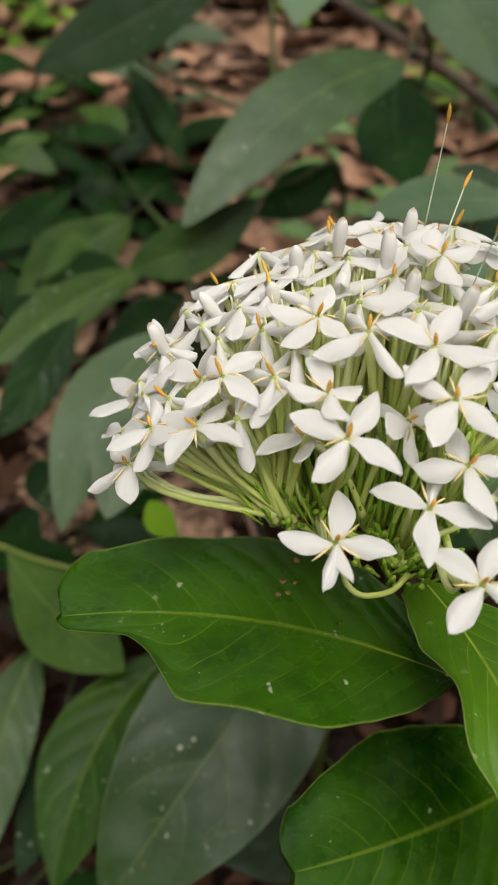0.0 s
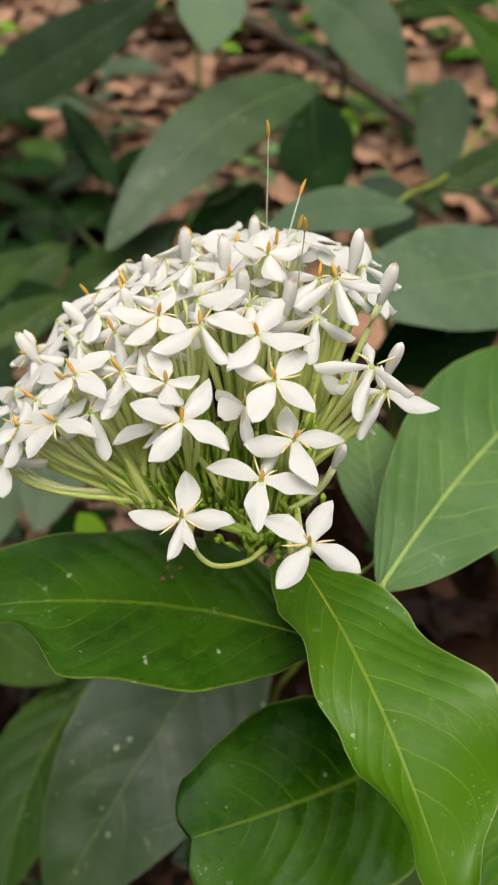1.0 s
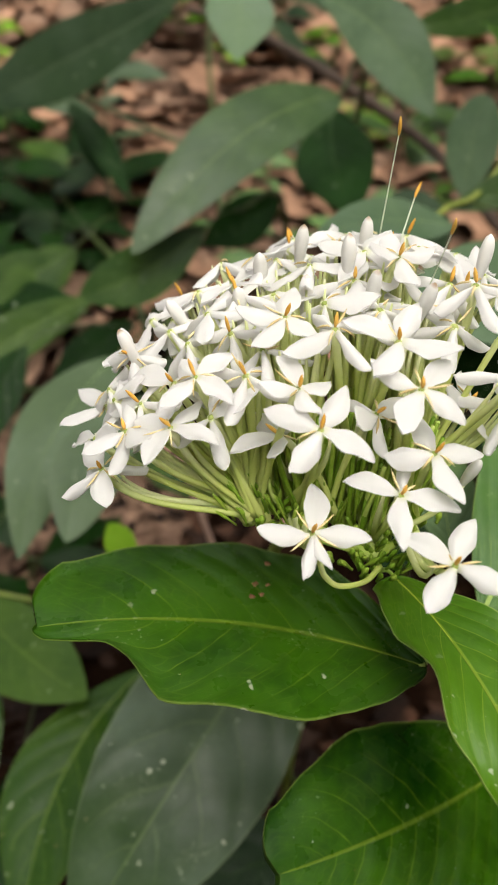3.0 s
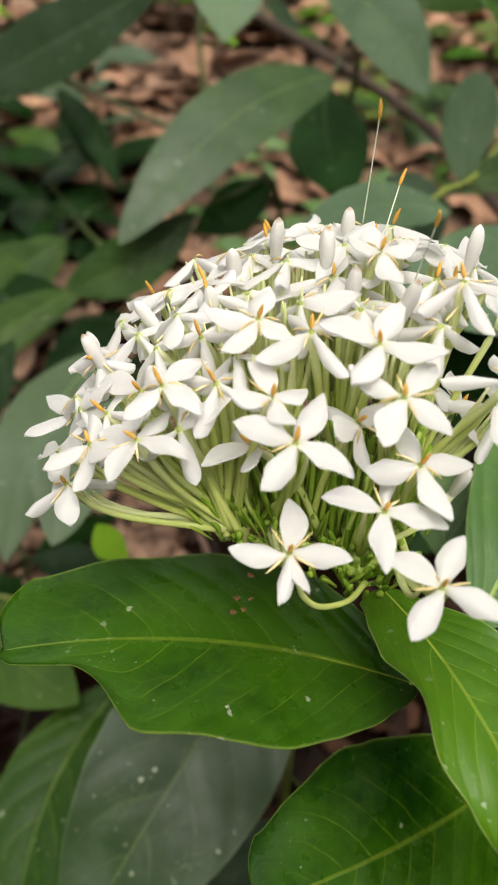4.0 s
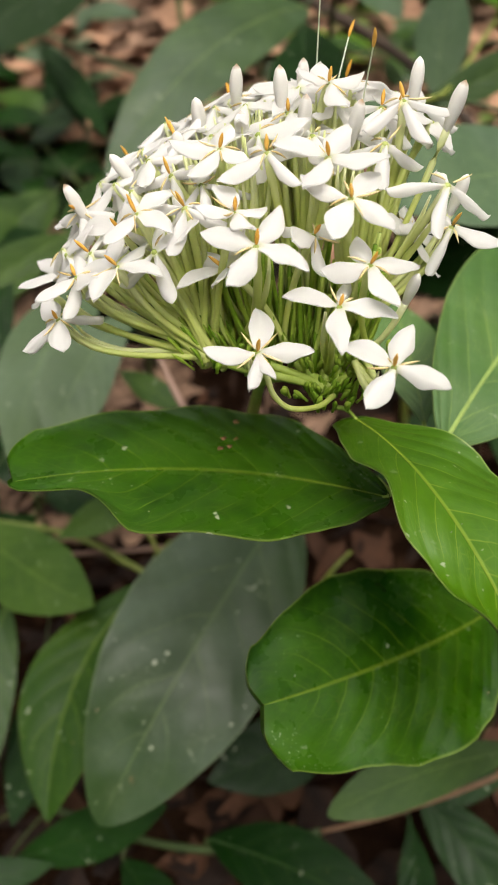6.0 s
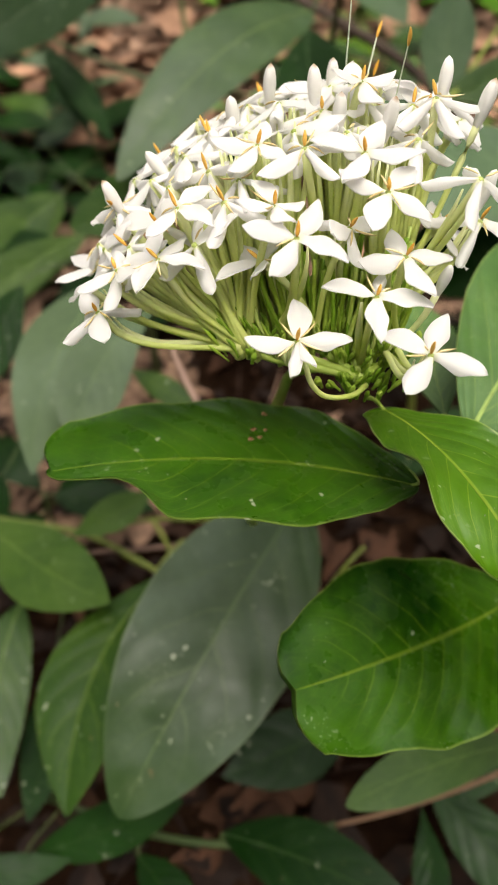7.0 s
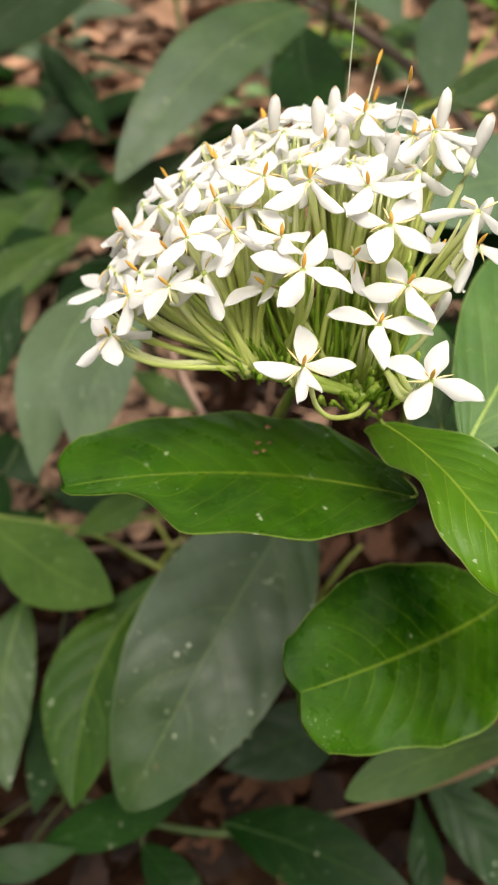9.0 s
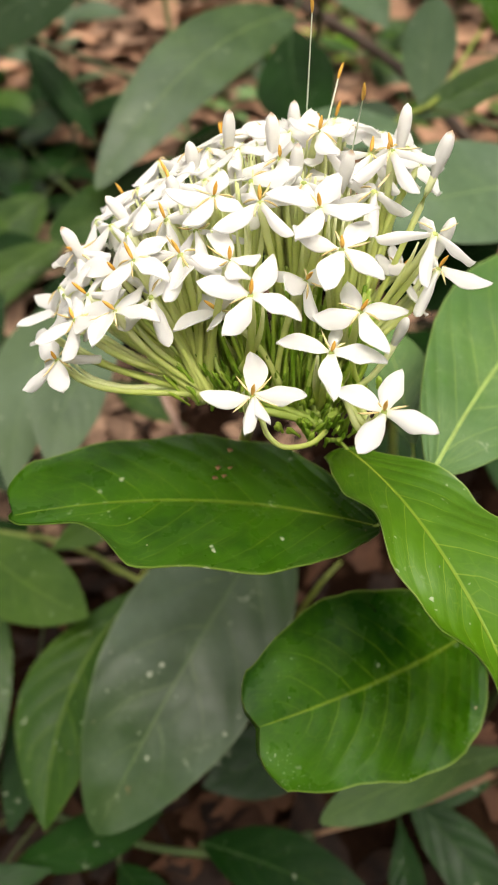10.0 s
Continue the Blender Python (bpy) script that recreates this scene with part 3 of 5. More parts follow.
broad = thing("broadleaf_shrub", "low shrub with broad grey-green leaves and dust specks", "shrub", at=(0, 0, 0))
stem(broad, [(-0.235, 0.185, 0.122), (-0.1754, 0.1646, 0.1212), (-0.1177, 0.1559, 0.1128), (-0.0684, 0.1364, 0.0938), (-0.02, 0.12, 0.06), (0.0, 0.12, -0.03)],
     [0.0018, 0.0018, 0.0020], stem_yellow)
stem(broad, [(-0.1177, 0.1559, 0.1128), (-0.0708, 0.1612, 0.1185), (-0.03, 0.15, 0.13), (0.02, 0.13, 0.175)], [0.0016, 0.0013], stem_yellow)
stem(broad, [(-0.10, 0.155, 0.10), (-0.085, 0.147, 0.092), (-0.075, 0.15, 0.08)], [0.002, 0.0014], stem_yellow)
stem(broad, [(-0.0708, 0.1612, 0.1185), (-0.062, 0.150, 0.108), (-0.058, 0.142, 0.096)], [0.0014, 0.0011], stem_yellow)
stem(broad, [(-0.0684, 0.1364, 0.0938), (-0.060, 0.142, 0.104), (-0.050, 0.150, 0.110)], [0.0014, 0.0010], stem_yellow)
stem(broad, [(0.0569, 0.0823, 0.1819), (0.0438, 0.0727, 0.1723), (0.03, 0.07, 0.13), (0.03, 0.09, -0.02)], [0.0011, 0.0016, 0.0028], stem_yellow)
stem(broad, [(0.0371, -0.0153, 0.0563), (0.0802, -0.0086, 0.0633), (0.1401, 0.0057, 0.078), (0.22, 0.05, 0.05), (0.28, 0.1, -0.03)],
     [0.0013, 0.0015, 0.0019, 0.003], bark_tan, "thin brown woody twig")
stem(broad, [(-0.14, 0.02, 0.02), (-0.06, -0.01, 0.03), (0.0, -0.02, 0.045), (0.0371, -0.0153, 0.0563)], [0.0022, 0.0024], stem_green)

stem(broad, [(-0.1250, 0.1507, 0.0985), (-0.0864, 0.1506, 0.1000), (-0.0537, 0.1525, 0.1000), (-0.01, 0.16, 0.09), (0.02, 0.17, -0.02)], [0.0014, 0.0016, 0.0022], bark_pink, "thin reddish-brown woody twig")

right_shrub = thing("leafy_shrub", "shrub with matt green leaves on yellow-green stems", "shrub", at=(0, 0, 0))
stem(right_shrub, [(0.1805, 0.4009, 0.3474), (0.1417, 0.3485, 0.3222), (0.1108, 0.3099, 0.3261), (0.0864, 0.2614, 0.3191), (0.105, 0.25, 0.24), (0.135, 0.27, 0.0)],
     [0.0013, 0.0016, 0.0020, 0.0030], stem_yellow)
stem(right_shrub, [(0.2, 0.43, 0.40), (0.1805, 0.4009, 0.3474)], [0.0014, 0.0018], stem_yellow)
stem(right_shrub, [(0.12, 0.62, 0.43), (0.20, 0.68, 0.39), (0.28, 0.66, 0.30), (0.30, 0.62, 0.08)], [0.002, 0.003, 0.004], stem_green)
stem(right_shrub, [(-0.02, 0.60, 0.43), (0.06, 0.62, 0.42), (0.12, 0.62, 0.43)], [0.0015, 0.002], stem_green)

back_shrub = thing("dark_shrub", "shrub with long dark green leaves over leaf litter", "shrub", at=(0, 0, 0))
stem(back_shrub, [(0.075, 0.56, 0.345), (0.09, 0.60, 0.31), (0.085, 0.63, 0.22), (0.09, 0.66, 0.08)], [0.002, 0.003, 0.004], stem_green)
stem(back_shrub, [(-0.03, 0.78, 0.36), (-0.06, 0.76, 0.33), (-0.05, 0.70, 0.2), (-0.02, 0.6, 0.06)], [0.002, 0.003, 0.004], stem_green)
stem(back_shrub, [(-0.02, 0.42, 0.27), (0.02, 0.50, 0.24), (0.03, 0.52, 0.05)], [0.0018, 0.003], stem_green)
stem(back_shrub, [(-0.05, 0.70, 0.2), (-0.16, 0.72, 0.24), (-0.22, 0.72, 0.27)], [0.003, 0.002], stem_green)

left_shrub = thing("leafy_shrub", "shrub with drooping mid-green leaves", "shrub", at=(0, 0, 0))
stem(left_shrub, [(-0.0450, 0.1640, 0.2620), (-0.0350, 0.1463, 0.2451), (-0.0272, 0.1339, 0.2327), (-0.015, 0.13, 0.17), (-0.01, 0.14, -0.02)], [0.0016, 0.0018, 0.002, 0.003], bark_pink, "thin reddish-brown stem")
stem(left_shrub, [(-0.05, 0.225, 0.27), (-0.06, 0.28, 0.26), (-0.08, 0.34, 0.2), (-0.09, 0.4, 0.02)], [0.0018, 0.003, 0.004], stem_green)
stem(left_shrub, [(-0.08, 0.34, 0.2), (-0.11, 0.42, 0.21), (-0.16, 0.53, 0.19)], [0.003, 0.002], stem_green)
stem(left_shrub, [(-0.08, 0.36, 0.15), (-0.15, 0.38, 0.12), (-0.24, 0.40, 0.10)], [0.003, 0.002], stem_green)

long_blade = leaf(ixora, (0.0459, -0.0231, 0.3446), (-0.0581, -0.0232, 0.3562), (0.11, 0.22, 0.97), leaf_deep, bow=-0.0072, left=[9.6, 18.1, 26.4, 31.5, 31.8, 29.6, 29.0, 15.4, 8.6, 7.2, 6.5], right=[13.1, 22.9, 30.4, 33.2, 33.4, 32.1, 30.7, 29.3, 27.8, 25.8, 23.4], arch=0.002, fold=0.05, ruffle=0.0008, lip=0.001, edge_wave=0.02, nv=8, nu=60, cap=0.05, notch=0.006, petiole=(0.0440, -0.0120, 0.3410))
forward_blade = leaf(ixora, (0.0382, -0.0013, 0.3553), (0.0738, -0.0922, 0.3406), (0.24, -0.06, 0.97), leaf_bright, bow=-0.0048, left=[5.5, 9.5, 15.6, 21.8, 25.9, 28.3, 27.6, 25.2, 19.8, 11.2, 6.2], right=[11.3, 12.6, 14.0, 14.2, 15.4, 11.2, 13.2, 8.4, 5.4, 5.4, 3.2], arch=0.017, fold=0.10, ruffle=0.0036, lip=0.0010, edge_wave=0.065, nv=8, nu=60, petiole=(0.0315, -0.0080, 0.3660))
round_blade = leaf(ixora, (0.0925, -0.0096, 0.2636), (0.0077, -0.0606, 0.2977), (0.51, -0.32, 0.79), leaf_deep, bow=0.0020, left=[12.0, 20.5, 29.7, 33.2, 33.2, 31.3, 27.4, 25.3, 24.5, 22.8, 19.0], right=[10.0, 15.0, 20.5, 25.0, 28.4, 30.8, 31.2, 29.2, 26.6, 22.8, 17.0], arch=0.004, fold=0.08, ruffle=0.0012, lip=0.0022, edge_wave=0.03, nv=8, nu=60, cap=0.05, notch=0.0062, petiole=near(ixora, (0.0925, -0.0096, 0.2636)))
leaf(ixora, (0.0628, -0.0092, 0.3506), (0.1850, 0.1540, 0.3169), (0.38, -0.09, 0.92), leaf_pale, width=0.0640, widest=0.50, blunt=0.72, bow=0.0075, arch=0.004, fold=0.10, ruffle=0.0000, petiole=near(ixora, (0.0628, -0.0092, 0.3506)))
leaf(ixora, (0.0685, 0.0300, 0.3217), (0.0670, 0.1000, 0.3270), (-0.01, -0.08, 1.00), leaf_pale, width=0.0270, widest=0.58, blunt=0.80, bow=-0.0012, arch=0.000, fold=0.10, ruffle=0.0000, petiole=(0.0490, -0.0050, 0.3400))
leaf(ixora, (0.1700, 0.0300, 0.2250), (0.1240, 0.0300, 0.2210), (0.10, -0.30, 0.95), leaf_bright, width=0.0240, widest=0.50, blunt=0.75, bow=0.0030, fold=0.15, petiole=near(ixora, (0.1700, 0.0300, 0.2250)))
leaf(ixora, (0.1440, 0.0080, 0.2230), (0.1180, -0.0600, 0.2050), (0.20, -0.30, 0.93), leaf_bright, width=0.0420, widest=0.50, blunt=0.75, bow=-0.0030, fold=0.12, petiole=near(ixora, (0.1440, 0.0080, 0.2230)))
grey_blade = leaf(broad, (0.0251, 0.1146, 0.1870), (-0.0720, -0.0340, 0.1290), (0.20, -0.47, 0.86), leaf_grey, width=0.0833, widest=0.48, blunt=0.65, bow=-0.0053, arch=0.022, fold=0.12, ruffle=0.0000, lip=0.0, edge_wave=0.02, nv=8, nu=44, petiole=near(broad, (0.0251, 0.1146, 0.1870)))
side_blade = leaf(broad, (-0.0542, 0.1056, 0.1357), (-0.1021, -0.0255, 0.1102), (-0.11, -0.15, 0.98), leaf_side, width=0.0549, widest=0.56, blunt=0.85, bow=-0.0147, arch=0.008, fold=0.20, ruffle=0.0000, lip=0.0, edge_wave=0.02, nv=8, nu=44, petiole=near(broad, (-0.0542, 0.1056, 0.1357)))
leaf(broad, (-0.1830, 0.1588, 0.1318), (-0.0833, 0.0697, 0.1563), (-0.34, -0.12, 0.93), leaf_mid, width=0.0479, widest=0.58, blunt=0.85, bow=-0.0048, arch=0.000, fold=0.10, ruffle=0.0000, petiole=near(broad, (-0.1830, 0.1588, 0.1318)))
leaf(broad, (-0.1543, 0.1129, 0.0980), (-0.1508, 0.0001, 0.0703), (0.29, -0.22, 0.93), leaf_mid, width=0.0381, widest=0.46, blunt=0.85, bow=-0.0090, arch=0.000, fold=0.10, ruffle=0.0000, petiole=near(broad, (-0.1543, 0.1129, 0.0980)))
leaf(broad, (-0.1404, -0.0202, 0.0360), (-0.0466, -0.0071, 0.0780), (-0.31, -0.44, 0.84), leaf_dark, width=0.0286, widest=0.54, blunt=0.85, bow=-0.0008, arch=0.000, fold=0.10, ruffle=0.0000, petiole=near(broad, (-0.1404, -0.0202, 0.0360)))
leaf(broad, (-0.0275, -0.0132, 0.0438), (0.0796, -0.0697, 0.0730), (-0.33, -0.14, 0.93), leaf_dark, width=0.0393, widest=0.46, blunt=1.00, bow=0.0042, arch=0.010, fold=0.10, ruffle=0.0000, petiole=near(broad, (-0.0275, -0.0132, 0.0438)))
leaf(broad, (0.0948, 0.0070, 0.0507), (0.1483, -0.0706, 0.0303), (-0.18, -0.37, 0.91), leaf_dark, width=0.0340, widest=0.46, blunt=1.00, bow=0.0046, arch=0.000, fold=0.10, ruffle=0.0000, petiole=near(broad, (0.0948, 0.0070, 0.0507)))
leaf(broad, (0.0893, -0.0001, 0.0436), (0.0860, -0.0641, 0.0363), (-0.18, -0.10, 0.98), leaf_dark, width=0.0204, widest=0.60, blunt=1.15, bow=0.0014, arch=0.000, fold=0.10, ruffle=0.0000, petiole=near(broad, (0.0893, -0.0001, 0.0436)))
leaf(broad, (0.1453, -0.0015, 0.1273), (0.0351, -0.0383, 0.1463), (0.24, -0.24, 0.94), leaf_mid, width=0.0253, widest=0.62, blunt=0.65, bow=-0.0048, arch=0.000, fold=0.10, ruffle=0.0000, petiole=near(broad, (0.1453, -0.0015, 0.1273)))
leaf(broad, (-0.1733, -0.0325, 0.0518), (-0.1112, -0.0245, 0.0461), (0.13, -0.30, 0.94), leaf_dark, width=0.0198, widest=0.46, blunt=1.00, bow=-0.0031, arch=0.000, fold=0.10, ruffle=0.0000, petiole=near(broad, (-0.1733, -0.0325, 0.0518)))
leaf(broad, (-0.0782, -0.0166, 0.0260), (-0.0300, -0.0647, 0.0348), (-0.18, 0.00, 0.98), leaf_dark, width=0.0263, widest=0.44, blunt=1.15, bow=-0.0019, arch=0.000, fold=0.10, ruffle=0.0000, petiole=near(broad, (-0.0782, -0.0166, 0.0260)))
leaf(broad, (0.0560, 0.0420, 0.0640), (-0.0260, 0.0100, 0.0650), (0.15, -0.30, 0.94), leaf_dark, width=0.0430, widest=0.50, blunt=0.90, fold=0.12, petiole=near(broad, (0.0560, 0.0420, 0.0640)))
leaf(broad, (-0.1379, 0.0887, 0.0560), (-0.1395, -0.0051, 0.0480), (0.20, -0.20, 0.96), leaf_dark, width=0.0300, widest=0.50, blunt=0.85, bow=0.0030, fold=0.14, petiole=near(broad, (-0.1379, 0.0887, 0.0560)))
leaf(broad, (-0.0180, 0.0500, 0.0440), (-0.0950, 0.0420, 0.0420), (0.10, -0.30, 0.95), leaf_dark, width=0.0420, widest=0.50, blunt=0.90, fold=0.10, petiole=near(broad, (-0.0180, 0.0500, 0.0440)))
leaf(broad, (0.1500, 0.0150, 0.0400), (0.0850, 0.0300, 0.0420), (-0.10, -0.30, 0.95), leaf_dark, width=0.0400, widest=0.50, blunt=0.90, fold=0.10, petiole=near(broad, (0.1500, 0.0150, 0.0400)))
leaf(broad, (-0.0676, 0.1603, 0.1458), (-0.1117, 0.1159, 0.1577), (0.56, -0.35, 0.75), leaf_mid, width=0.0224, widest=0.46, blunt=1.15, bow=0.0001, arch=0.000, fold=0.10, ruffle=0.0000, petiole=near(broad, (-0.0676, 0.1603, 0.1458)))
# small low blade: its brightness is back light put into the lime colour
leaf(broad, (-0.0601, 0.1254, 0.2037), (-0.0751, 0.1284, 0.2289), (0.49, -0.79, 0.38), leaf_lime_backlit, width=0.0164, widest=0.58, blunt=0.75, bow=0.0021, arch=0.000, fold=0.10, ruffle=0.0000, petiole=near(broad, (-0.0601, 0.1254, 0.2037)))
leaf(right_shrub, (0.1107, 0.2751, 0.3327), (0.0236, 0.2091, 0.3543), (0.46, -0.35, 0.82), leaf_dull, width=0.0287, widest=0.44, blunt=0.85, bow=-0.0069, arch=0.000, fold=0.10, ruffle=0.0000, petiole=near(right_shrub, (0.1107, 0.2751, 0.3327)))
leaf(right_shrub, (0.2110, 0.2590, 0.3098), (0.0600, 0.1590, 0.3443), (0.40, -0.30, 0.87), leaf_dull, width=0.0660, widest=0.52, blunt=0.78, bow=-0.0018, arch=0.000, fold=0.10, ruffle=0.0000, petiole=near(right_shrub, (0.2110, 0.2590, 0.3098)))
leaf(right_shrub, (0.1466, 0.3942, 0.2976), (0.1492, 0.4150, 0.3645), (-0.20, -0.93, 0.30), leaf_dull, width=0.0376, widest=0.58, blunt=0.55, bow=0.0016, arch=0.000, fold=0.10, ruffle=0.0000, petiole=near(right_shrub, (0.1466, 0.3942, 0.2976)))
leaf(right_shrub, (0.1158, 0.3388, 0.3130), (0.2047, 0.3709, 0.3431), (0.12, -0.84, 0.53), leaf_mid, width=0.0242, widest=0.54, blunt=1.00, bow=-0.0041, arch=0.000, fold=0.10, ruffle=0.0000, petiole=near(right_shrub, (0.1158, 0.3388, 0.3130)))
leaf(right_shrub, (0.2130, 0.3819, 0.3340), (0.1380, 0.4266, 0.4073), (-0.26, -0.89, 0.37), leaf_bright, width=0.0340, widest=0.36, blunt=1.25, bow=-0.0110, arch=0.000, fold=0.10, ruffle=0.0000, petiole=near(right_shrub, (0.1769, 0.3819, 0.3270)))
leaf(right_shrub, (0.0383, 0.5776, 0.3893), (0.1253, 0.4503, 0.3362), (-0.56, -0.61, 0.55), leaf_dull, width=0.0520, widest=0.55, blunt=0.85, bow=0.0149, arch=0.000, fold=0.10, ruffle=0.0000, petiole=near(right_shrub, (0.0383, 0.5776, 0.3893)))
leaf(right_shrub, (0.2739, 0.6791, 0.3832), (0.1175, 0.6060, 0.3611), (0.37, -0.88, 0.31), leaf_mid, width=0.0341, widest=0.52, blunt=1.00, bow=0.0051, arch=0.000, fold=0.10, ruffle=0.0000, petiole=near(right_shrub, (0.2739, 0.6791, 0.3832)))
leaf(right_shrub, (-0.0239, 0.5678, 0.4084), (-0.0233, 0.4622, 0.3648), (0.08, -0.38, 0.92), leaf_dull, width=0.0530, widest=0.50, blunt=1.15, bow=0.0012, arch=0.000, fold=0.10, ruffle=0.0000, petiole=near(right_shrub, (-0.0239, 0.5678, 0.4084)))
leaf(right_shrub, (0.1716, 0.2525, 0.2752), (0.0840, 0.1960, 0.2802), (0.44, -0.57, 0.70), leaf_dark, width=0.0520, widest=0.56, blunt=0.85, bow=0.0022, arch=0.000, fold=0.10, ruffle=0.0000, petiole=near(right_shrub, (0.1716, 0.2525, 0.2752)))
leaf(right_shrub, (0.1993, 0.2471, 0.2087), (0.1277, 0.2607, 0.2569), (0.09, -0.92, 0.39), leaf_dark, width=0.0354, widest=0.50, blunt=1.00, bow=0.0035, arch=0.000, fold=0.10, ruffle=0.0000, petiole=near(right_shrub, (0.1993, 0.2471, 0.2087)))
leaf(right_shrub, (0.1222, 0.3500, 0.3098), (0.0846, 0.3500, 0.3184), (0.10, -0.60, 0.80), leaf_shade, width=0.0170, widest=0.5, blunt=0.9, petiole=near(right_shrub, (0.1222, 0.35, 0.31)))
# fill blade, added so that the shaded gap by the stem stays dark
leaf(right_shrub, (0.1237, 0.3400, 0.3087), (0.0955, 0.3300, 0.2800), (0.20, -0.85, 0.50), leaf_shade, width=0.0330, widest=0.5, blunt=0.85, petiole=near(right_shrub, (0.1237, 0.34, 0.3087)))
leaf(back_shrub, (0.0583, 0.5016, 0.3338), (-0.0863, 0.3219, 0.2820), (0.24, -0.44, 0.86), leaf_back, width=0.0564, widest=0.44, blunt=0.65, bow=-0.0116, arch=0.020, fold=0.10, ruffle=0.0000, petiole=near(back_shrub, (0.0583, 0.5016, 0.3338)))
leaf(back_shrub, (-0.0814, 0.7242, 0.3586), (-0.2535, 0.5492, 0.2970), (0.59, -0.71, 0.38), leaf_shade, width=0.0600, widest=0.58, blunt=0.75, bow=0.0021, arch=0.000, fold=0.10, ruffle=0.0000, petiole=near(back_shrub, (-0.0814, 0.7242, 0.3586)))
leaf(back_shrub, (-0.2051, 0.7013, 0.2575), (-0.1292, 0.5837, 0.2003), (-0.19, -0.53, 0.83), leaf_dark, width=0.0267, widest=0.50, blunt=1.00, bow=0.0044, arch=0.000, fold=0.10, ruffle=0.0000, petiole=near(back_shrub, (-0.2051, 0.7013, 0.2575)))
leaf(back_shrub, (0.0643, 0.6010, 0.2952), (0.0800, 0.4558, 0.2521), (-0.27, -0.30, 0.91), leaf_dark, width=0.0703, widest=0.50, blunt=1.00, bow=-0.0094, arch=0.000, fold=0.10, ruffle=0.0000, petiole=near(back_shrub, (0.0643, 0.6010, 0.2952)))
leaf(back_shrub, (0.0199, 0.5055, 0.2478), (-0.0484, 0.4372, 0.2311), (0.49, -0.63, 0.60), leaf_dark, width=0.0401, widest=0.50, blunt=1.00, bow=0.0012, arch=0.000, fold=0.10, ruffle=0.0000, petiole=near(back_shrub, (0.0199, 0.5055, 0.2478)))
leaf(back_shrub, (-0.0397, 0.3853, 0.2746), (-0.1215, 0.3100, 0.2544), (0.47, -0.67, 0.57), leaf_mid, width=0.0403, widest=0.58, blunt=0.65, bow=0.0067, arch=0.000, fold=0.10, ruffle=0.0000, petiole=near(back_shrub, (-0.0397, 0.3853, 0.2746)))
leaf(left_shrub, (-0.0880, 0.2587, 0.2438), (-0.1214, 0.1148, 0.2130), (0.40, -0.28, 0.87), leaf_soft, width=0.0436, widest=0.46, blunt=0.85, bow=-0.0135, arch=0.000, fold=0.10, ruffle=0.0000, petiole=near(left_shrub, (-0.0880, 0.2587, 0.2438)))
leaf(left_shrub, (-0.0553, 0.2030, 0.2590), (-0.0930, 0.1088, 0.2355), (0.38, -0.37, 0.85), leaf_soft, width=0.0372, widest=0.60, blunt=0.75, bow=-0.0109, arch=0.000, fold=0.10, ruffle=0.0000, petiole=near(left_shrub, (-0.0553, 0.2030, 0.2590)))
leaf(left_shrub, (-0.0330, 0.1790, 0.1990), (-0.0760, 0.2060, 0.2110), (0.10, -0.60, 0.80), leaf_side, width=0.0170, widest=0.5, blunt=0.9, fold=0.15, petiole=(-0.0272, 0.1339, 0.2327))
leaf(left_shrub, (-0.1312, 0.4205, 0.1968), (-0.2188, 0.3374, 0.1685), (0.45, -0.67, 0.59), leaf_mid, width=0.0259, widest=0.54, blunt=0.75, bow=0.0023, arch=0.000, fold=0.10, ruffle=0.0000, petiole=near(left_shrub, (-0.1312, 0.4205, 0.1968)))
leaf(left_shrub, (-0.1777, 0.5346, 0.1726), (-0.2402, 0.4222, 0.1421), (0.56, -0.49, 0.66), leaf_mid, width=0.0450, widest=0.42, blunt=0.85, bow=-0.0045, arch=0.000, fold=0.10, ruffle=0.0000, petiole=near(left_shrub, (-0.1777, 0.5346, 0.1726)))
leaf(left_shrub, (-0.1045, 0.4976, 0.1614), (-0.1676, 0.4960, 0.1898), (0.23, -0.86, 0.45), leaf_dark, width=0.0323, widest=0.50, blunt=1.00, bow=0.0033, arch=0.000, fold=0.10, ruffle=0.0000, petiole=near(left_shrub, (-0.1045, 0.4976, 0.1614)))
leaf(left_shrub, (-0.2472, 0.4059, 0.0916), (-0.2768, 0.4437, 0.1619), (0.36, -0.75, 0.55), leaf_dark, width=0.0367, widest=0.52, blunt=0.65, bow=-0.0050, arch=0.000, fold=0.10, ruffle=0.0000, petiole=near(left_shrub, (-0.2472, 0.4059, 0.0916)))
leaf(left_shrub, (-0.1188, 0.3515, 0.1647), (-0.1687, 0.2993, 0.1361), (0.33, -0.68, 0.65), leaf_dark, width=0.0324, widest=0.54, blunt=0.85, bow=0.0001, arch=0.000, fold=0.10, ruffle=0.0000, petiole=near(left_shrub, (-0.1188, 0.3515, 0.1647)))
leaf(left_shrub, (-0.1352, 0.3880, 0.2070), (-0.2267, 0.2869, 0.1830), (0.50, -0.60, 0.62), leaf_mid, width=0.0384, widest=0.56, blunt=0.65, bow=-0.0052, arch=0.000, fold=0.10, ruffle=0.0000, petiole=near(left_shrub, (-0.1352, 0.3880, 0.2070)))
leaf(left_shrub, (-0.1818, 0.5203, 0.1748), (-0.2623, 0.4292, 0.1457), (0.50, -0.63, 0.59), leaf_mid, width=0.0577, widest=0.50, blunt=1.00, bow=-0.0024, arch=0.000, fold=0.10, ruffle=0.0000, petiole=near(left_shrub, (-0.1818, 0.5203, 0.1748)))
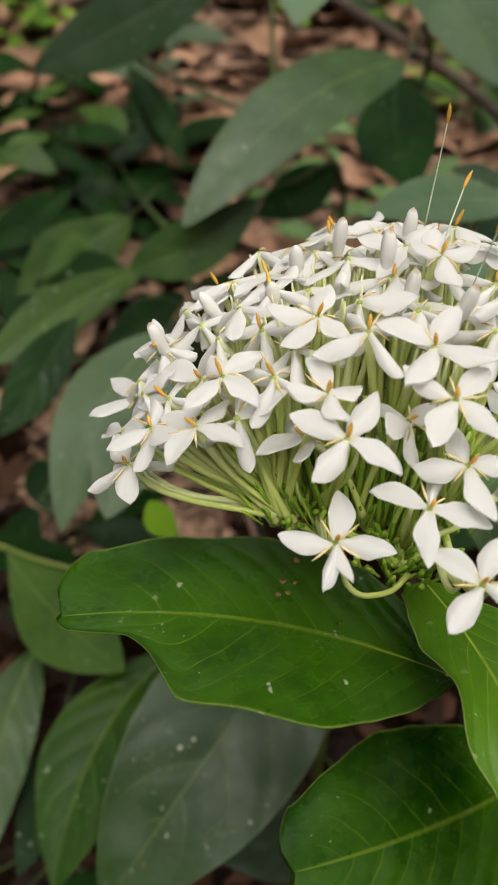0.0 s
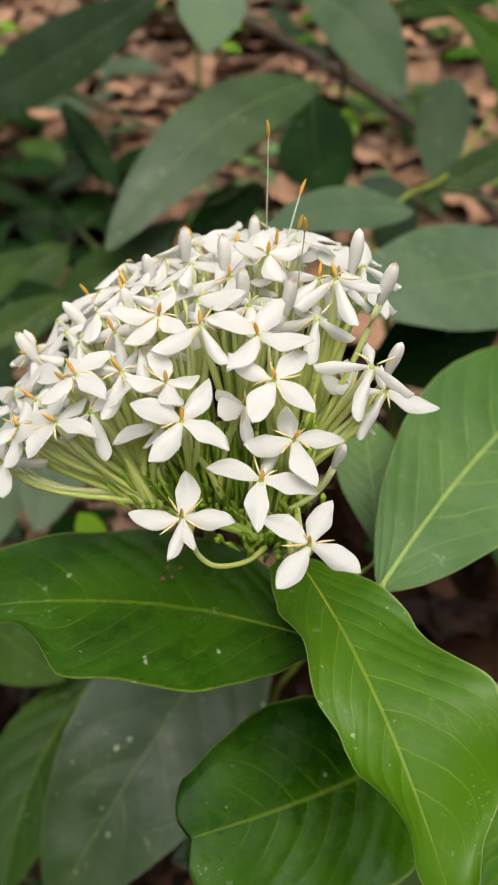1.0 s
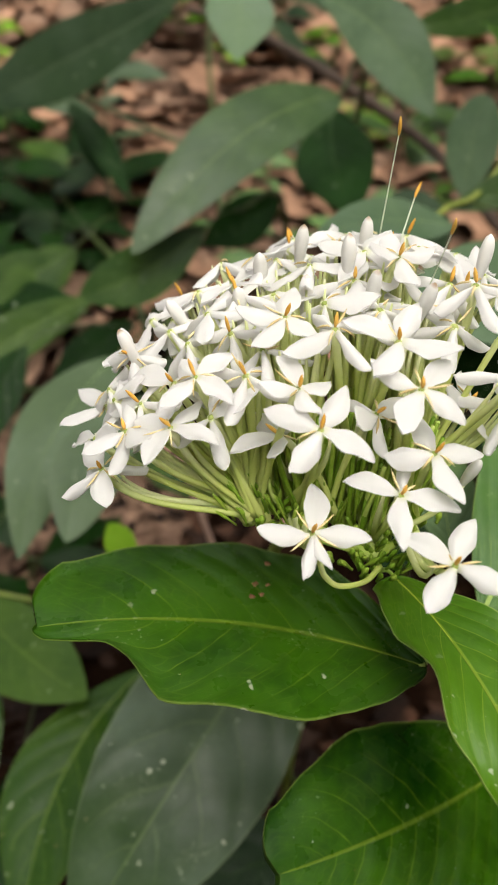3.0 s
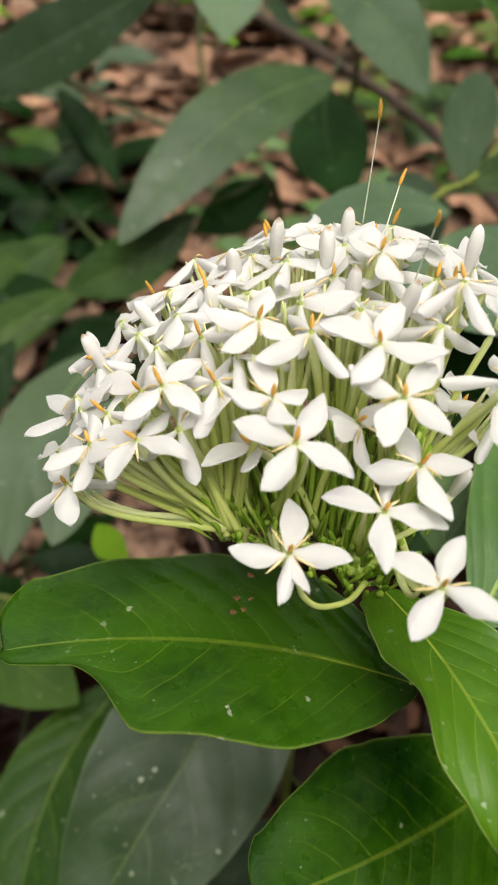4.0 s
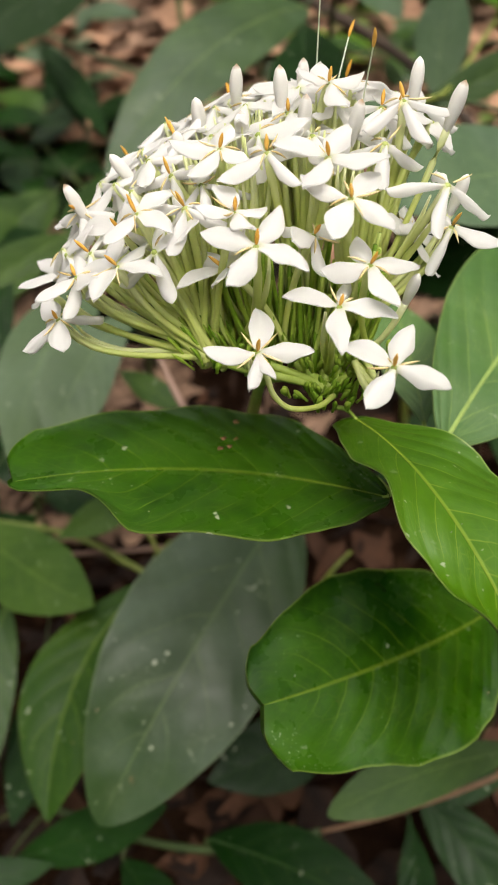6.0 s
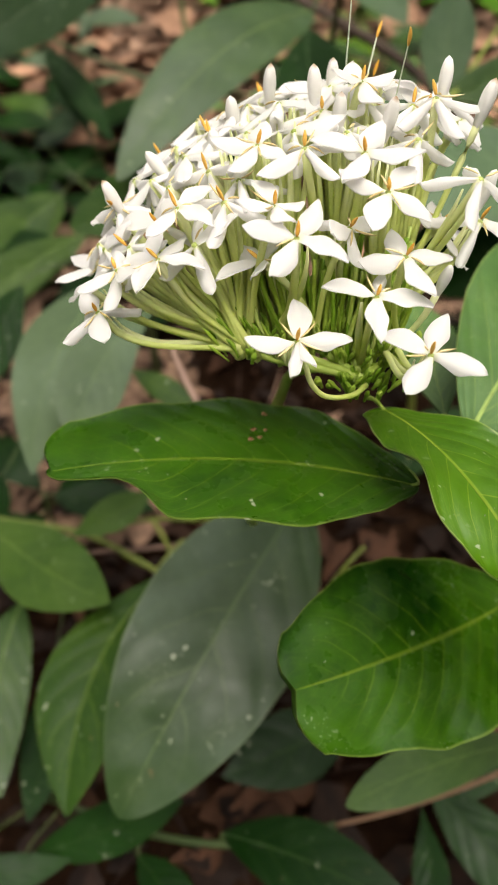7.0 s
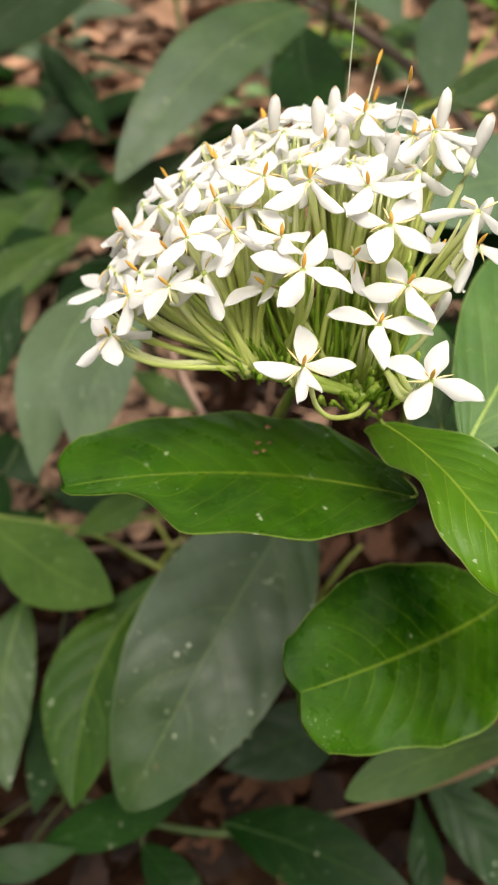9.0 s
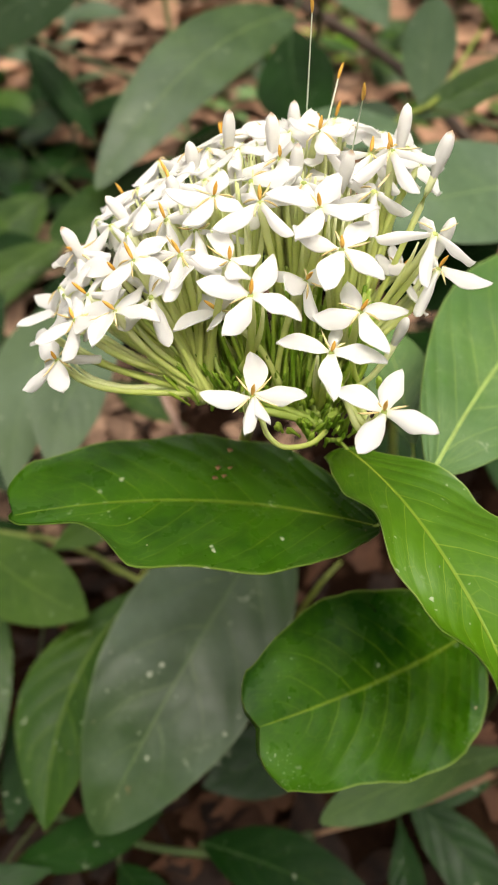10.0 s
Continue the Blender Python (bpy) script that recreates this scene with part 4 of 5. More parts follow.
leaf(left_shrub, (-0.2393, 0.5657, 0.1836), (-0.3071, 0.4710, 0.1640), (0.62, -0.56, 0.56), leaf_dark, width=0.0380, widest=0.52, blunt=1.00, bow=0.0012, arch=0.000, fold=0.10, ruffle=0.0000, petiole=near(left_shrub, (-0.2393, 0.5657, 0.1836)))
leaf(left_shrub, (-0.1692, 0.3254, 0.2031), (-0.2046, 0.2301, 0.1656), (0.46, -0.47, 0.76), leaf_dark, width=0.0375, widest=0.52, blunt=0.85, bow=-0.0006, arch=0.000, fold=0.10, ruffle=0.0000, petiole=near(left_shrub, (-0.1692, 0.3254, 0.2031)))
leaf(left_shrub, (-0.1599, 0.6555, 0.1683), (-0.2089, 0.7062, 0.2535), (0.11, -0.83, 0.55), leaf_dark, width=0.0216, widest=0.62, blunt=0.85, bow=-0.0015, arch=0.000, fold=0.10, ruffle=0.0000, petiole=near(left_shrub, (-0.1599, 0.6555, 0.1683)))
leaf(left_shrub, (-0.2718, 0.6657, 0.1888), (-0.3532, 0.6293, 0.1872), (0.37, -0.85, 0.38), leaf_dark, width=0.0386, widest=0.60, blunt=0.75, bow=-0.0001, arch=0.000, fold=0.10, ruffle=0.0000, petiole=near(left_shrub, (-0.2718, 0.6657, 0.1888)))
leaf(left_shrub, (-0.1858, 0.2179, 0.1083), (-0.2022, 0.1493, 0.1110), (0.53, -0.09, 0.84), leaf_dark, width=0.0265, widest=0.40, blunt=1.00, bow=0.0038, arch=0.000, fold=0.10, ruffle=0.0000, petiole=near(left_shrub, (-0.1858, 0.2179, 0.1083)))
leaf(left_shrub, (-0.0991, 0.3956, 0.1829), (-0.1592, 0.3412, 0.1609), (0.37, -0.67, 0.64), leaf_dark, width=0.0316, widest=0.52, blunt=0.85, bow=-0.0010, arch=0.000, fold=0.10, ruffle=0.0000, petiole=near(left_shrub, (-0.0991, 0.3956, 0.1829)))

# ---- flower head ----
RADIAL = [Vector(p) for p in ((-0.0015, -0.004, 0.3825), (0.008, -0.004, 0.3840), (0.018, -0.004, 0.3830), (0.027, -0.008, 0.3800), (0.037, -0.006, 0.3810), (0.022, 0.008, 0.3850), (0.008, 0.006, 0.3850), (0.036, 0.004, 0.3840))]
for p in RADIAL:
    tube("branchlet", bezier(HEAD, HEAD + Vector((0, 0, 0.006)), p - Vector((0, 0, 0.006)), p, 6), [0.0013, 0.0010], pedicel_green, ixora, 7)


def petal_mesh(name, curl, cup, width, rolled=0.0, skew=0.0, point=0.0):
    """A thick petal along +x, one unit long: a narrow claw, an ovate blade and a short point. rolled: how far the margins turn under, as in a bent-back petal. point: how far the tip stands to one side."""
    nu, nv = 16, 4
    top, uvs = [], []
    for i in range(nu + 1):
        u = i / nu
        peak = 0.52 + 0.16 * rolled
        if u < peak:
            h = width * (0.30 + 0.70 * math.sin(0.5 * math.pi * u / peak) ** 1.35)
        else:
            h = width * max(0.0, 1 - ((u - peak) / (1.004 - peak)) ** (1.75 + 2.4 * rolled)) ** 0.82
        for j in range(-nv, nv + 1):
            v = j / nv
            wave = 1 + 0.055 * math.sin(7.3 * u + 20 * width + 2.2 * (v > 0)) + 0.035 * math.sin(15.0 * u + 55 * curl + 1.7 * (v > 0))
            side = wave * math.sin(v * rolled * 1.25) / max(rolled * 1.25, 1e-6) if rolled else wave * v
            z = cup * (v * v) * h - curl * u * u - rolled * 0.95 * h * (1 - math.cos(1.25 * v))
            z += 0.020 * math.sin(5 * u + 2 * v) + 0.018 * abs(v) * math.sin(11 * u + 9 * curl + 1.5 * v) - 0.02 * math.exp(-(3 * v) ** 2) * math.sin(3.1 * u)
            top.append(Vector((0.05 + 0.95 * u, side * h + skew * u * (1 - u) + point * u ** 4, z)))
            uvs.append((u, v * 0.5 + 0.5))
    m, c = 2 * nv + 1, len(top)
    verts = top + [p - Vector((0, 0, 0.030)) for p in top]
    faces = []
    for i in range(nu):
        for j in range(m - 1):
            a = i * m + j
            faces += [(a, a + m, a + m + 1, a + 1), (c + a, c + a + 1, c + a + m + 1, c + a + m)]
    edge = [i * m for i in range(nu + 1)] + [nu * m + j for j in range(1, m)] + [i * m + m - 1 for i in range(nu - 1, -1, -1)]
    r0, k = len(verts), len(edge)
    verts += [verts[a] for a in edge] + [verts[a + c] for a in edge]
    faces += [(r0 + j, r0 + k + j, r0 + k + j + 1, r0 + j + 1) for j in range(k - 1)]
    uvs = uvs * 2 + [uvs[a] for a in edge] * 2
    me = bpy.data.meshes.new(name)
    me.from_pydata(verts, [], faces)
    layer = me.uv_layers.new(name="UVMap")
    for k, l in enumerate(me.loops):
        layer.data[k].uv = uvs[l.vertex_index]
    me.materials.append(petal_white)
    me.polygons.foreach_set("use_smooth", [True] * len(me.polygons))
    return me


PETALS = [petal_mesh("petal", *a) for a in ((0.05, -0.30, 0.240, 0.0, 0.0, 0.10), (0.12, -0.50, 0.228, 0.0, 0.06, -0.09), (0.01, -0.20, 0.248, 0.0, -0.06, 0.07), (0.18, -0.35, 0.234, 0.0, 0.03, -0.12), (-0.05, -0.55, 0.226, 0.0, 0.05, 0.03), (0.09, 0.18, 0.234, 0.0, -0.05, 0.12), (0.13, 0.32, 0.226, 0.0, 0.0, -0.06))]
ROLLED = [petal_mesh("petal", *a) for a in ((0.06, -0.30, 0.165, 1.0), (0.14, -0.50, 0.150, 0.9, 0.05), (0.02, -0.20, 0.175, 0.8, -0.06), (0.20, -0.30, 0.155, 1.1), (-0.05, -0.40, 0.170, 0.7, 0.04))]


def spindle_mesh(name, length, radius, material, bend=0.0, blunt=0.6, sides=6, n=8):
    line = [Vector((bend * (i / n) ** 2 * length, 0, length * i / n)) for i in range(n + 1)]
    v, f = tube_data(line, [radius * max(0.09, math.sin(math.pi * min(0.96, 0.1 + 0.9 * i / n)) ** blunt) for i in range(n + 1)], sides)
    me = bpy.data.meshes.new(name)
    me.from_pydata(v, [], f)
    me.materials.append(material)
    me.polygons.foreach_set("use_smooth", [True] * len(me.polygons))
    return me


STIGMA = [spindle_mesh("stigma", l, 0.00052, stigma_orange, b) for l, b in ((0.0036, 0.1), (0.0046, -0.1), (0.0030, 0.2))]
ANTHER = [spindle_mesh("anther", l, 0.00030, anther_straw, b, 0.8, 5) for l, b in ((0.0044, 0.2), (0.0054, -0.2), (0.0038, 0.4))]


def bud_mesh(length, radius, bend):
    """A club-shaped closed bud with a rounded tip and four faint seams."""
    n, sides = 14, 12
    line = [Vector((bend * (i / n) ** 2 * length, 0, length * i / n)) for i in range(n + 1)]
    prof = np.interp(np.linspace(0, 1, n + 1), [0, 0.10, 0.3, 0.55, 0.72, 0.85, 0.93, 0.98, 1.0], [0.48, 0.60, 0.82, 1.0, 0.95, 0.76, 0.54, 0.32, 0.06])
    v, f = tube_data(line, [radius * a for a in prof], sides)
    for k in range(len(v)):
        c = line[k // sides]
        v[k] = c + (v[k] - c) * (1 - 0.10 * abs(math.cos(2 * math.pi * (k % sides) / sides * 2)) ** 3)
    me = bpy.data.meshes.new("bud")
    me.from_pydata(v, [], f)
    me.materials.append(bud_white)
    me.polygons.foreach_set("use_smooth", [True] * len(me.polygons))
    return me


BUD = [bud_mesh(0.0122, r, b) for r, b in ((0.00192, 0.02), (0.0018, -0.05), (0.00198, 0.08))]
EYE_MESH = spindle_mesh("throat", 0.0011, 0.00085, throat_green, 0, 0.6, 8, 4)


def sub(name, me, parent, m):
    ob = new(name, me)
    ob.parent = parent
    ob.matrix_local = m
    return ob


def stalk_line(c, n, rnd, lift=0.020):
    """From a flower down its long tube to the branchlet that bears it."""
    back = c - n * 0.024
    q = min(RADIAL, key=lambda p: (p - back).length + 0.6 * abs(p.x - back.x))
    q = q + Vector((rnd.uniform(-1, 1), rnd.uniform(-1, 1), rnd.uniform(-1, 1))) * 0.0022
    out = (c - q)
    return bezier(c, c - n * lift, q + out * 0.22 + Vector((0, 0, 0.001)), q, 12)


flower_count = 0


def flower(centre, facing, petals, via=(), stigma=0.93, anthers=0.85):
    """A four-petalled flower: the long slender tube, petals (turn and lift in degrees, length in mm, and the share of the usual width where it is split), straw anthers and an orange stigma."""
    global flower_count
    flower_count += 1
    rnd = random.Random(100 + flower_count)
    c, n = Vector(centre), unit(facing)
    a = n.cross(Vector((1.0, 0.3, 0.0))).normalized()
    b = n.cross(a)
    m = Matrix(((a.x, b.x, n.x, c.x), (a.y, b.y, n.y, c.y), (a.z, b.z, n.z, c.z), (0, 0, 0, 1)))
    inv = m.inverted()
    line = [inv @ p for p in (spline([c, *via], 5) if via else stalk_line(c, n, rnd))]
    v, f = tube_data(line, ([0.0008, 0.00075, 0.0007, 0.0007, 0.0008] if via else [0.00105, 0.00095, 0.00085, 0.0008, 0.00085, 0.0011]), 7)
    ob = mesh_ob("flower", v, f, tube_green, ixora, label="white four-petalled flower on a long green tube")
    ob.matrix_local = m
    sub("throat", EYE_MESH, ob, pose(0, 0, -0.0006))
    for turn, lift, mm, *slim in petals:
        size = mm / 1000
        sub("petal", rnd.choice(ROLLED if lift < -7 else PETALS), ob, pose(0, 0, 0, 0, 0, turn)
            @ pose(0, 0, 0.0003, rnd.uniform(-14, 14), -lift - 3, 0) @ Matrix.Diagonal((size, 0.0122 * rnd.uniform(0.95, 1.1) * (slim[0] if slim else 1.0), 0.0122, 1)))
        if rnd.random() < anthers:
            sub("anther", rnd.choice(ANTHER), ob, pose(0, 0, 0.0006, 0, 0, turn + 45 + rnd.uniform(-10, 10)) @ pose(0.0012, 0, 0, 0, rnd.uniform(78, 112), 0))
    if rnd.random() < stigma:
        sub("stigma", rnd.choice(STIGMA), ob, pose(0, 0, 0.0008, rnd.uniform(-16, 16), rnd.uniform(-16, 16), 0))
    return ob


flower((0.0100, -0.0258, 0.3995), (-0.06, -0.21, 0.98), ((73, 8, 12.6), (156, 11, 11.9, 0.55), (184, 9, 10.4, 0.50), (-111, 11, 12.9), (-25, 8, 12.3)), via=[(0.0120, -0.0278, 0.3937), (0.0136, -0.0281, 0.3884), (0.0176, -0.0270, 0.3832), (0.0247, -0.0224, 0.3794), (0.0295, -0.0152, 0.3766)])
flower((0.0399, -0.0341, 0.4006), (-0.08, -0.34, 0.94), ((38, 4, 12.6), (129, 5, 13.2), (-134, 10, 13.2), (-38, 4, 11.9)))
flower((0.0287, -0.0215, 0.4083), (0.09, -0.16, 0.98), ((59, 6, 13.0), (157, -3, 13.2), (-116, 4, 13.2), (-37, -8, 12.9)))
flower((0.0362, -0.0136, 0.4139), (0.13, -0.23, 0.97), ((-2, -3, 10.9), (91, 1, 11.8), (-177, -1, 13.3), (-89, -2, 12.7)))
flower((0.0104, -0.0148, 0.4204), (-0.01, -0.26, 0.96), ((48, 2, 13.2), (138, 0, 12.3), (-135, 0, 13.2), (-45, -1, 12.9)))
flower((0.0315, -0.0088, 0.4278), (0.04, -0.27, 0.96), ((41, -2, 12.7), (137, -6, 12.1), (-135, -4, 11.5), (-54, -2, 12.1)))
flower((0.0274, 0.0028, 0.4320), (0.01, -0.10, 0.99), ((48, 8, 13.3), (139, 8, 13.7), (-129, 8, 14.0), (-40, 9, 14.0)))
flower((0.0542, -0.0022, 0.4270), (0.27, -0.25, 0.93), ((62, -18, 13.9), (153, -18, 14.3), (-114, -16, 13.6), (-25, -19, 13.9)))
flower((0.0460, 0.0177, 0.4385), (-0.07, 0.03, 1.00), ((104, -16, 12.4), (-179, -25, 15.1), (-93, -23, 15.1), (-1, -24, 13.7)))
flower((0.0292, 0.0277, 0.4395), (0.27, -0.16, 0.95), ((-3, 6, 9.3), (88, 14, 10.1), (179, 0, 11.1), (-84, 10, 10.1)))
flower((0.0136, 0.0068, 0.4320), (-0.15, -0.06, 0.99), ((6, -10, 13.5), (101, -6, 13.2), (-169, -10, 14.6), (-81, -10, 13.5)))
flower((0.0056, -0.0044, 0.4232), (0.28, -0.01, 0.96), ((5, 8, 10.4), (95, 13, 9.6), (-178, 7, 10.4), (-79, 2, 9.3)))
flower((-0.0061, 0.0021, 0.4215), (-0.17, -0.20, 0.96), ((41, -10, 12.0), (142, -20, 12.9), (-132, -19, 12.0), (-35, -27, 12.0)))
flower((-0.0176, 0.0024, 0.4202), (-0.32, -0.08, 0.94), ((12, -5, 11.5), (112, 1, 11.2), (-150, -7, 12.7), (-68, -4, 11.5)))
flower((-0.0231, -0.0038, 0.4099), (-0.30, -0.06, 0.95), ((36, -4, 12.2), (130, 1, 11.9), (-132, -6, 13.4), (-46, -3, 11.2)))
flower((-0.0345, -0.0003, 0.4053), (-0.29, -0.14, 0.95), ((101, 7, 11.7), (140, -24, 11.4), (-149, 12, 10.4), (-8, -12, 10.4)))
flower((-0.0410, -0.0023, 0.3941), (-0.27, -0.16, 0.95), ((16, 4, 11.7), (97, -13, 12.6), (172, -1, 11.7), (-97, -14, 11.4)))
flower((-0.0359, 0.0235, 0.4105), (-0.26, -0.38, 0.89), ((64, -23, 9.3), (169, -15, 10.4), (-118, -11, 9.3), (8, -8, 10.4)))
flower((0.0025, 0.0135, 0.4303), (0.01, -0.19, 0.98), ((74, 8, 12.0), (126, 0, 11.7), (-150, -2, 9.8), (-19, 4, 10.9)))
flower((0.0028, -0.0022, 0.4075), (-0.65, -0.14, 0.75), ((84, 32, 12.7), (163, 23, 11.2), (-94, 27, 11.2), (17, 15, 11.2)))
flower((0.0240, -0.0036, 0.4163), (0.34, -0.18, 0.92), ((20, -22, 10.4), (116, 15, 10.4), (-176, -20, 11.1), (-69, 2, 10.4)))
flower((-0.0447, 0.0257, 0.3917), (-0.38, 0.13, 0.92), ((19, 9, 14.4), (115, 15, 14.8), (-141, 14, 14.4), (-62, 14, 14.4)))
flower((0.0603, 0.0106, 0.4093), (0.18, -0.13, 0.97), ((58, -13, 14.4), (139, -20, 15.1), (-121, -6, 15.1), (-23, -15, 14.4)))
flower((0.0517, 0.0173, 0.4047), (0.69, 0.00, 0.73), ((-26, 4, 12.2), (98, 5, 12.2), (-149, -3, 14.1), (-85, 5, 12.2)))


def dome(x, y):
    return 0.4355 - 6.2 * (x - 0.028) ** 2 - (10.0 if y < 0.028 else 5.0) * (y - 0.028) ** 2


def fill_head():
    """The further flowers of the dome, where no single one stands out."""
    rnd = random.Random(5)
    taken = [Vector(o.location) for o in ixora.children if o.name.startswith("flower")]
    for _ in range(4000):
        x, y = rnd.uniform(-0.046, 0.060), rnd.uniform(-0.006, 0.072)
        if ((x - 0.013) / 0.058) ** 2 + ((y - 0.014) / 0.059) ** 2 > 1 or (x > -0.012 and y < 0.010 - 0.1 * max(0.0, x - 0.05)):
            continue
        p = Vector((x, y, dome(x, y) - rnd.uniform(0, 0.004)))
        if min((p - q).length for q in taken) < 0.0092 or (x > 0.045 and y < 0.03):
            continue
        taken.append(p)
        n = Vector((13 * (x - 0.028), 8 * (y - 0.028), 1.0)).normalized() + Vector((rnd.uniform(-1, 1), rnd.uniform(-1, 1), rnd.uniform(-0.3, 0.3))) * 0.24
        spin, mm = rnd.uniform(0, 90), rnd.uniform(10.8, 13.0)
        flower(p, n, [(spin + 90 * k + rnd.uniform(-9, 9), rnd.uniform(-34, 4), mm * rnd.uniform(0.95, 1.12)) for k in range(4)], stigma=0.42, anthers=0.25)


def spent_tubes():
    """Tubes of flowers that stand deeper in the head, hidden by those above them."""
    rnd = random.Random(9)
    tops = [Vector(o.location) for o in ixora.children if o.name.startswith("flower")]
    for i in range(290):
        if i < 150:
            c = tops[i % len(tops)] + Vector((rnd.uniform(-1, 1) * 0.003, rnd.uniform(0.003, 0.006), -0.0040))
        else:
            x, y = rnd.uniform(-0.024, 0.038), rnd.uniform(0.006, 0.050)
            c = Vector((x, y, dome(x, y) - rnd.uniform(0.002, 0.004)))
        q = min(RADIAL, key=lambda p: (p - c).length + 0.5 * abs(p.x - c.x)) + Vector((rnd.uniform(-1, 1), rnd.uniform(-1, 1), rnd.uniform(-1, 0.5))) * 0.003
        v, f = tube_data([p - c for p in bezier(c, c - Vector((0.1 * (c.x - 0.02), 0, 0.014)), q.lerp(c, 0.3), q, 10)], [0.00025, 0.0008, 0.0009, 0.0009, 0.0011], 7)
        mesh_ob("flower_tube", v, f, tube_green, ixora, label="slender lime-green flower tube").matrix_local = Matrix.Translation(c)


def stalk_bundle():
    """Crowded green flower stalks in the heart of the head."""
    rnd = random.Random(31)
    for i in range(170):
        foot = HEAD.lerp(RADIAL[i % 8], rnd.uniform(0.5, 1.0)) + Vector((rnd.uniform(-0.004, 0.004), rnd.uniform(0.0, 0.008), rnd.uniform(-0.004, 0.0)))
        top = Vector((min(0.042, 0.012 + 1.5 * (foot.x - 0.014) + rnd.gauss(0, 0.003)), foot.y + rnd.uniform(0.004, 0.016), foot.z + rnd.uniform(0.016, 0.030)))
        line = bezier(foot, foot + Vector((0, 0.001, 0.007)), top - Vector((0, 0, 0.007)), top, 6)
        v, f = tube_data([p - foot for p in line], [0.0007, 0.0007, 0.0006], 6)
        mesh_ob("flower_stalk", v, f, bract_green if i % 3 else pedicel_green, ixora, label="short green flower stalk").matrix_local = Matrix.Translation(foot)


fill_head()
spent_tubes()
stalk_bundle()
bud_count = 0


def bud(tip, lean=(0, 0, 1), size=1.0):
    """A closed white bud on its tube."""
    global bud_count
    bud_count += 1
    rnd = random.Random(500 + bud_count)
    n = unit(lean)
    c = Vector(tip) - n * 0.0122 * size
    line = stalk_line(c + n * 0.001, n, rnd, 0.016)
    v, f = tube_data([p - c for p in line], [0.0010, 0.0008, 0.0008, 0.0011], 7)
    ob = mesh_ob("bud", v, f, tube_green, ixora, label="closed white flower bud on a green tube")
    ob.matrix_local = Matrix.Translation(c)
    sub("closed_petals", BUD[bud_count % 3], ob, n.to_track_quat("Z", "Y").to_matrix().to_4x4() @ Matrix.Scale(size, 4))
    return ob


bud((0.0065, 0.0415, 0.4405), (0, 0.05, 1))
bud((0.0185, 0.0331, 0.4425), (0.05, 0.1, 1))
bud((0.0254, 0.0552, 0.437), (0.05, 0.1, 1))
bud((0.036, 0.0152, 0.4405), (0.2, -0.05, 1))
bud((0.0535, 0.0364, 0.442), (0.15, 0.1, 1))
bud((0.0605, 0.0195, 0.442), (0.25, 0, 1))
bud((0.0643, 0.0184, 0.42), (0.25, 0, 1))
bud((-0.004, 0.04, 0.4335), (-0.1, 0, 1))
bud((0.008, 0.0278, 0.434), (0, 0, 1))
bud((0.0235, 0.0211, 0.44), (0.05, 0, 1))
bud((-0.0274, 0.0348, 0.4215), (-0.5, 0.1, 0.8))
bud((-0.0388, 0.0239, 0.4185), (-0.4, 0.1, 0.9))
bud((0.049, -0.0085, 0.4085), (0.25, -0.1, 1), 0.85)
bud((-0.009, 0.03, 0.429), (-0.1, 0, 1))


def long_style(foot, tip, radius=0.00016):
    """A style that stands far out of its flower, tipped with an orange stigma."""
    a, b = Vector(foot), Vector(tip)
    ob = tube("style", bezier(a, a.lerp(b, 0.35), a.lerp(b, 0.7), b, 6), [radius * 1.3, radius], style_pale, ixora, 5, label="long pale thread-like style with an orange tip")
    d = (b - a).normalized()
    sub("stigma", STIGMA[1], ob, Matrix.Translation(b - d * 0.003) @ d.to_track_quat("Z", "Y").to_matrix().to_4x4())


long_style((0.0285, 0.0540, 0.430), (0.0292, 0.0525, 0.4625))
long_style((0.0345, 0.0545, 0.430), (0.0388, 0.0640, 0.4420))
long_style((0.0370, 0.0260, 0.430), (0.0384, 0.0182, 0.4530))


def bract_mesh(length, radius, bend):
    """A slender pointed calyx stub, swollen in its upper half."""
    line = [Vector((bend * length * (i / 7) ** 2, 0, length * i / 7)) for i in range(8)]
    v, f = tube_data(line, [radius * a for a in (0.60, 0.55, 0.6, 0.75, 1.0, 1.05, 0.85, 0.35)], 6)
    me = bpy.data.meshes.new("bract")
    me.from_pydata(v, [], f)
    me.materials.append(bract_green)
    me.polygons.foreach_set("use_smooth", [True] * len(me.polygons))
    return me


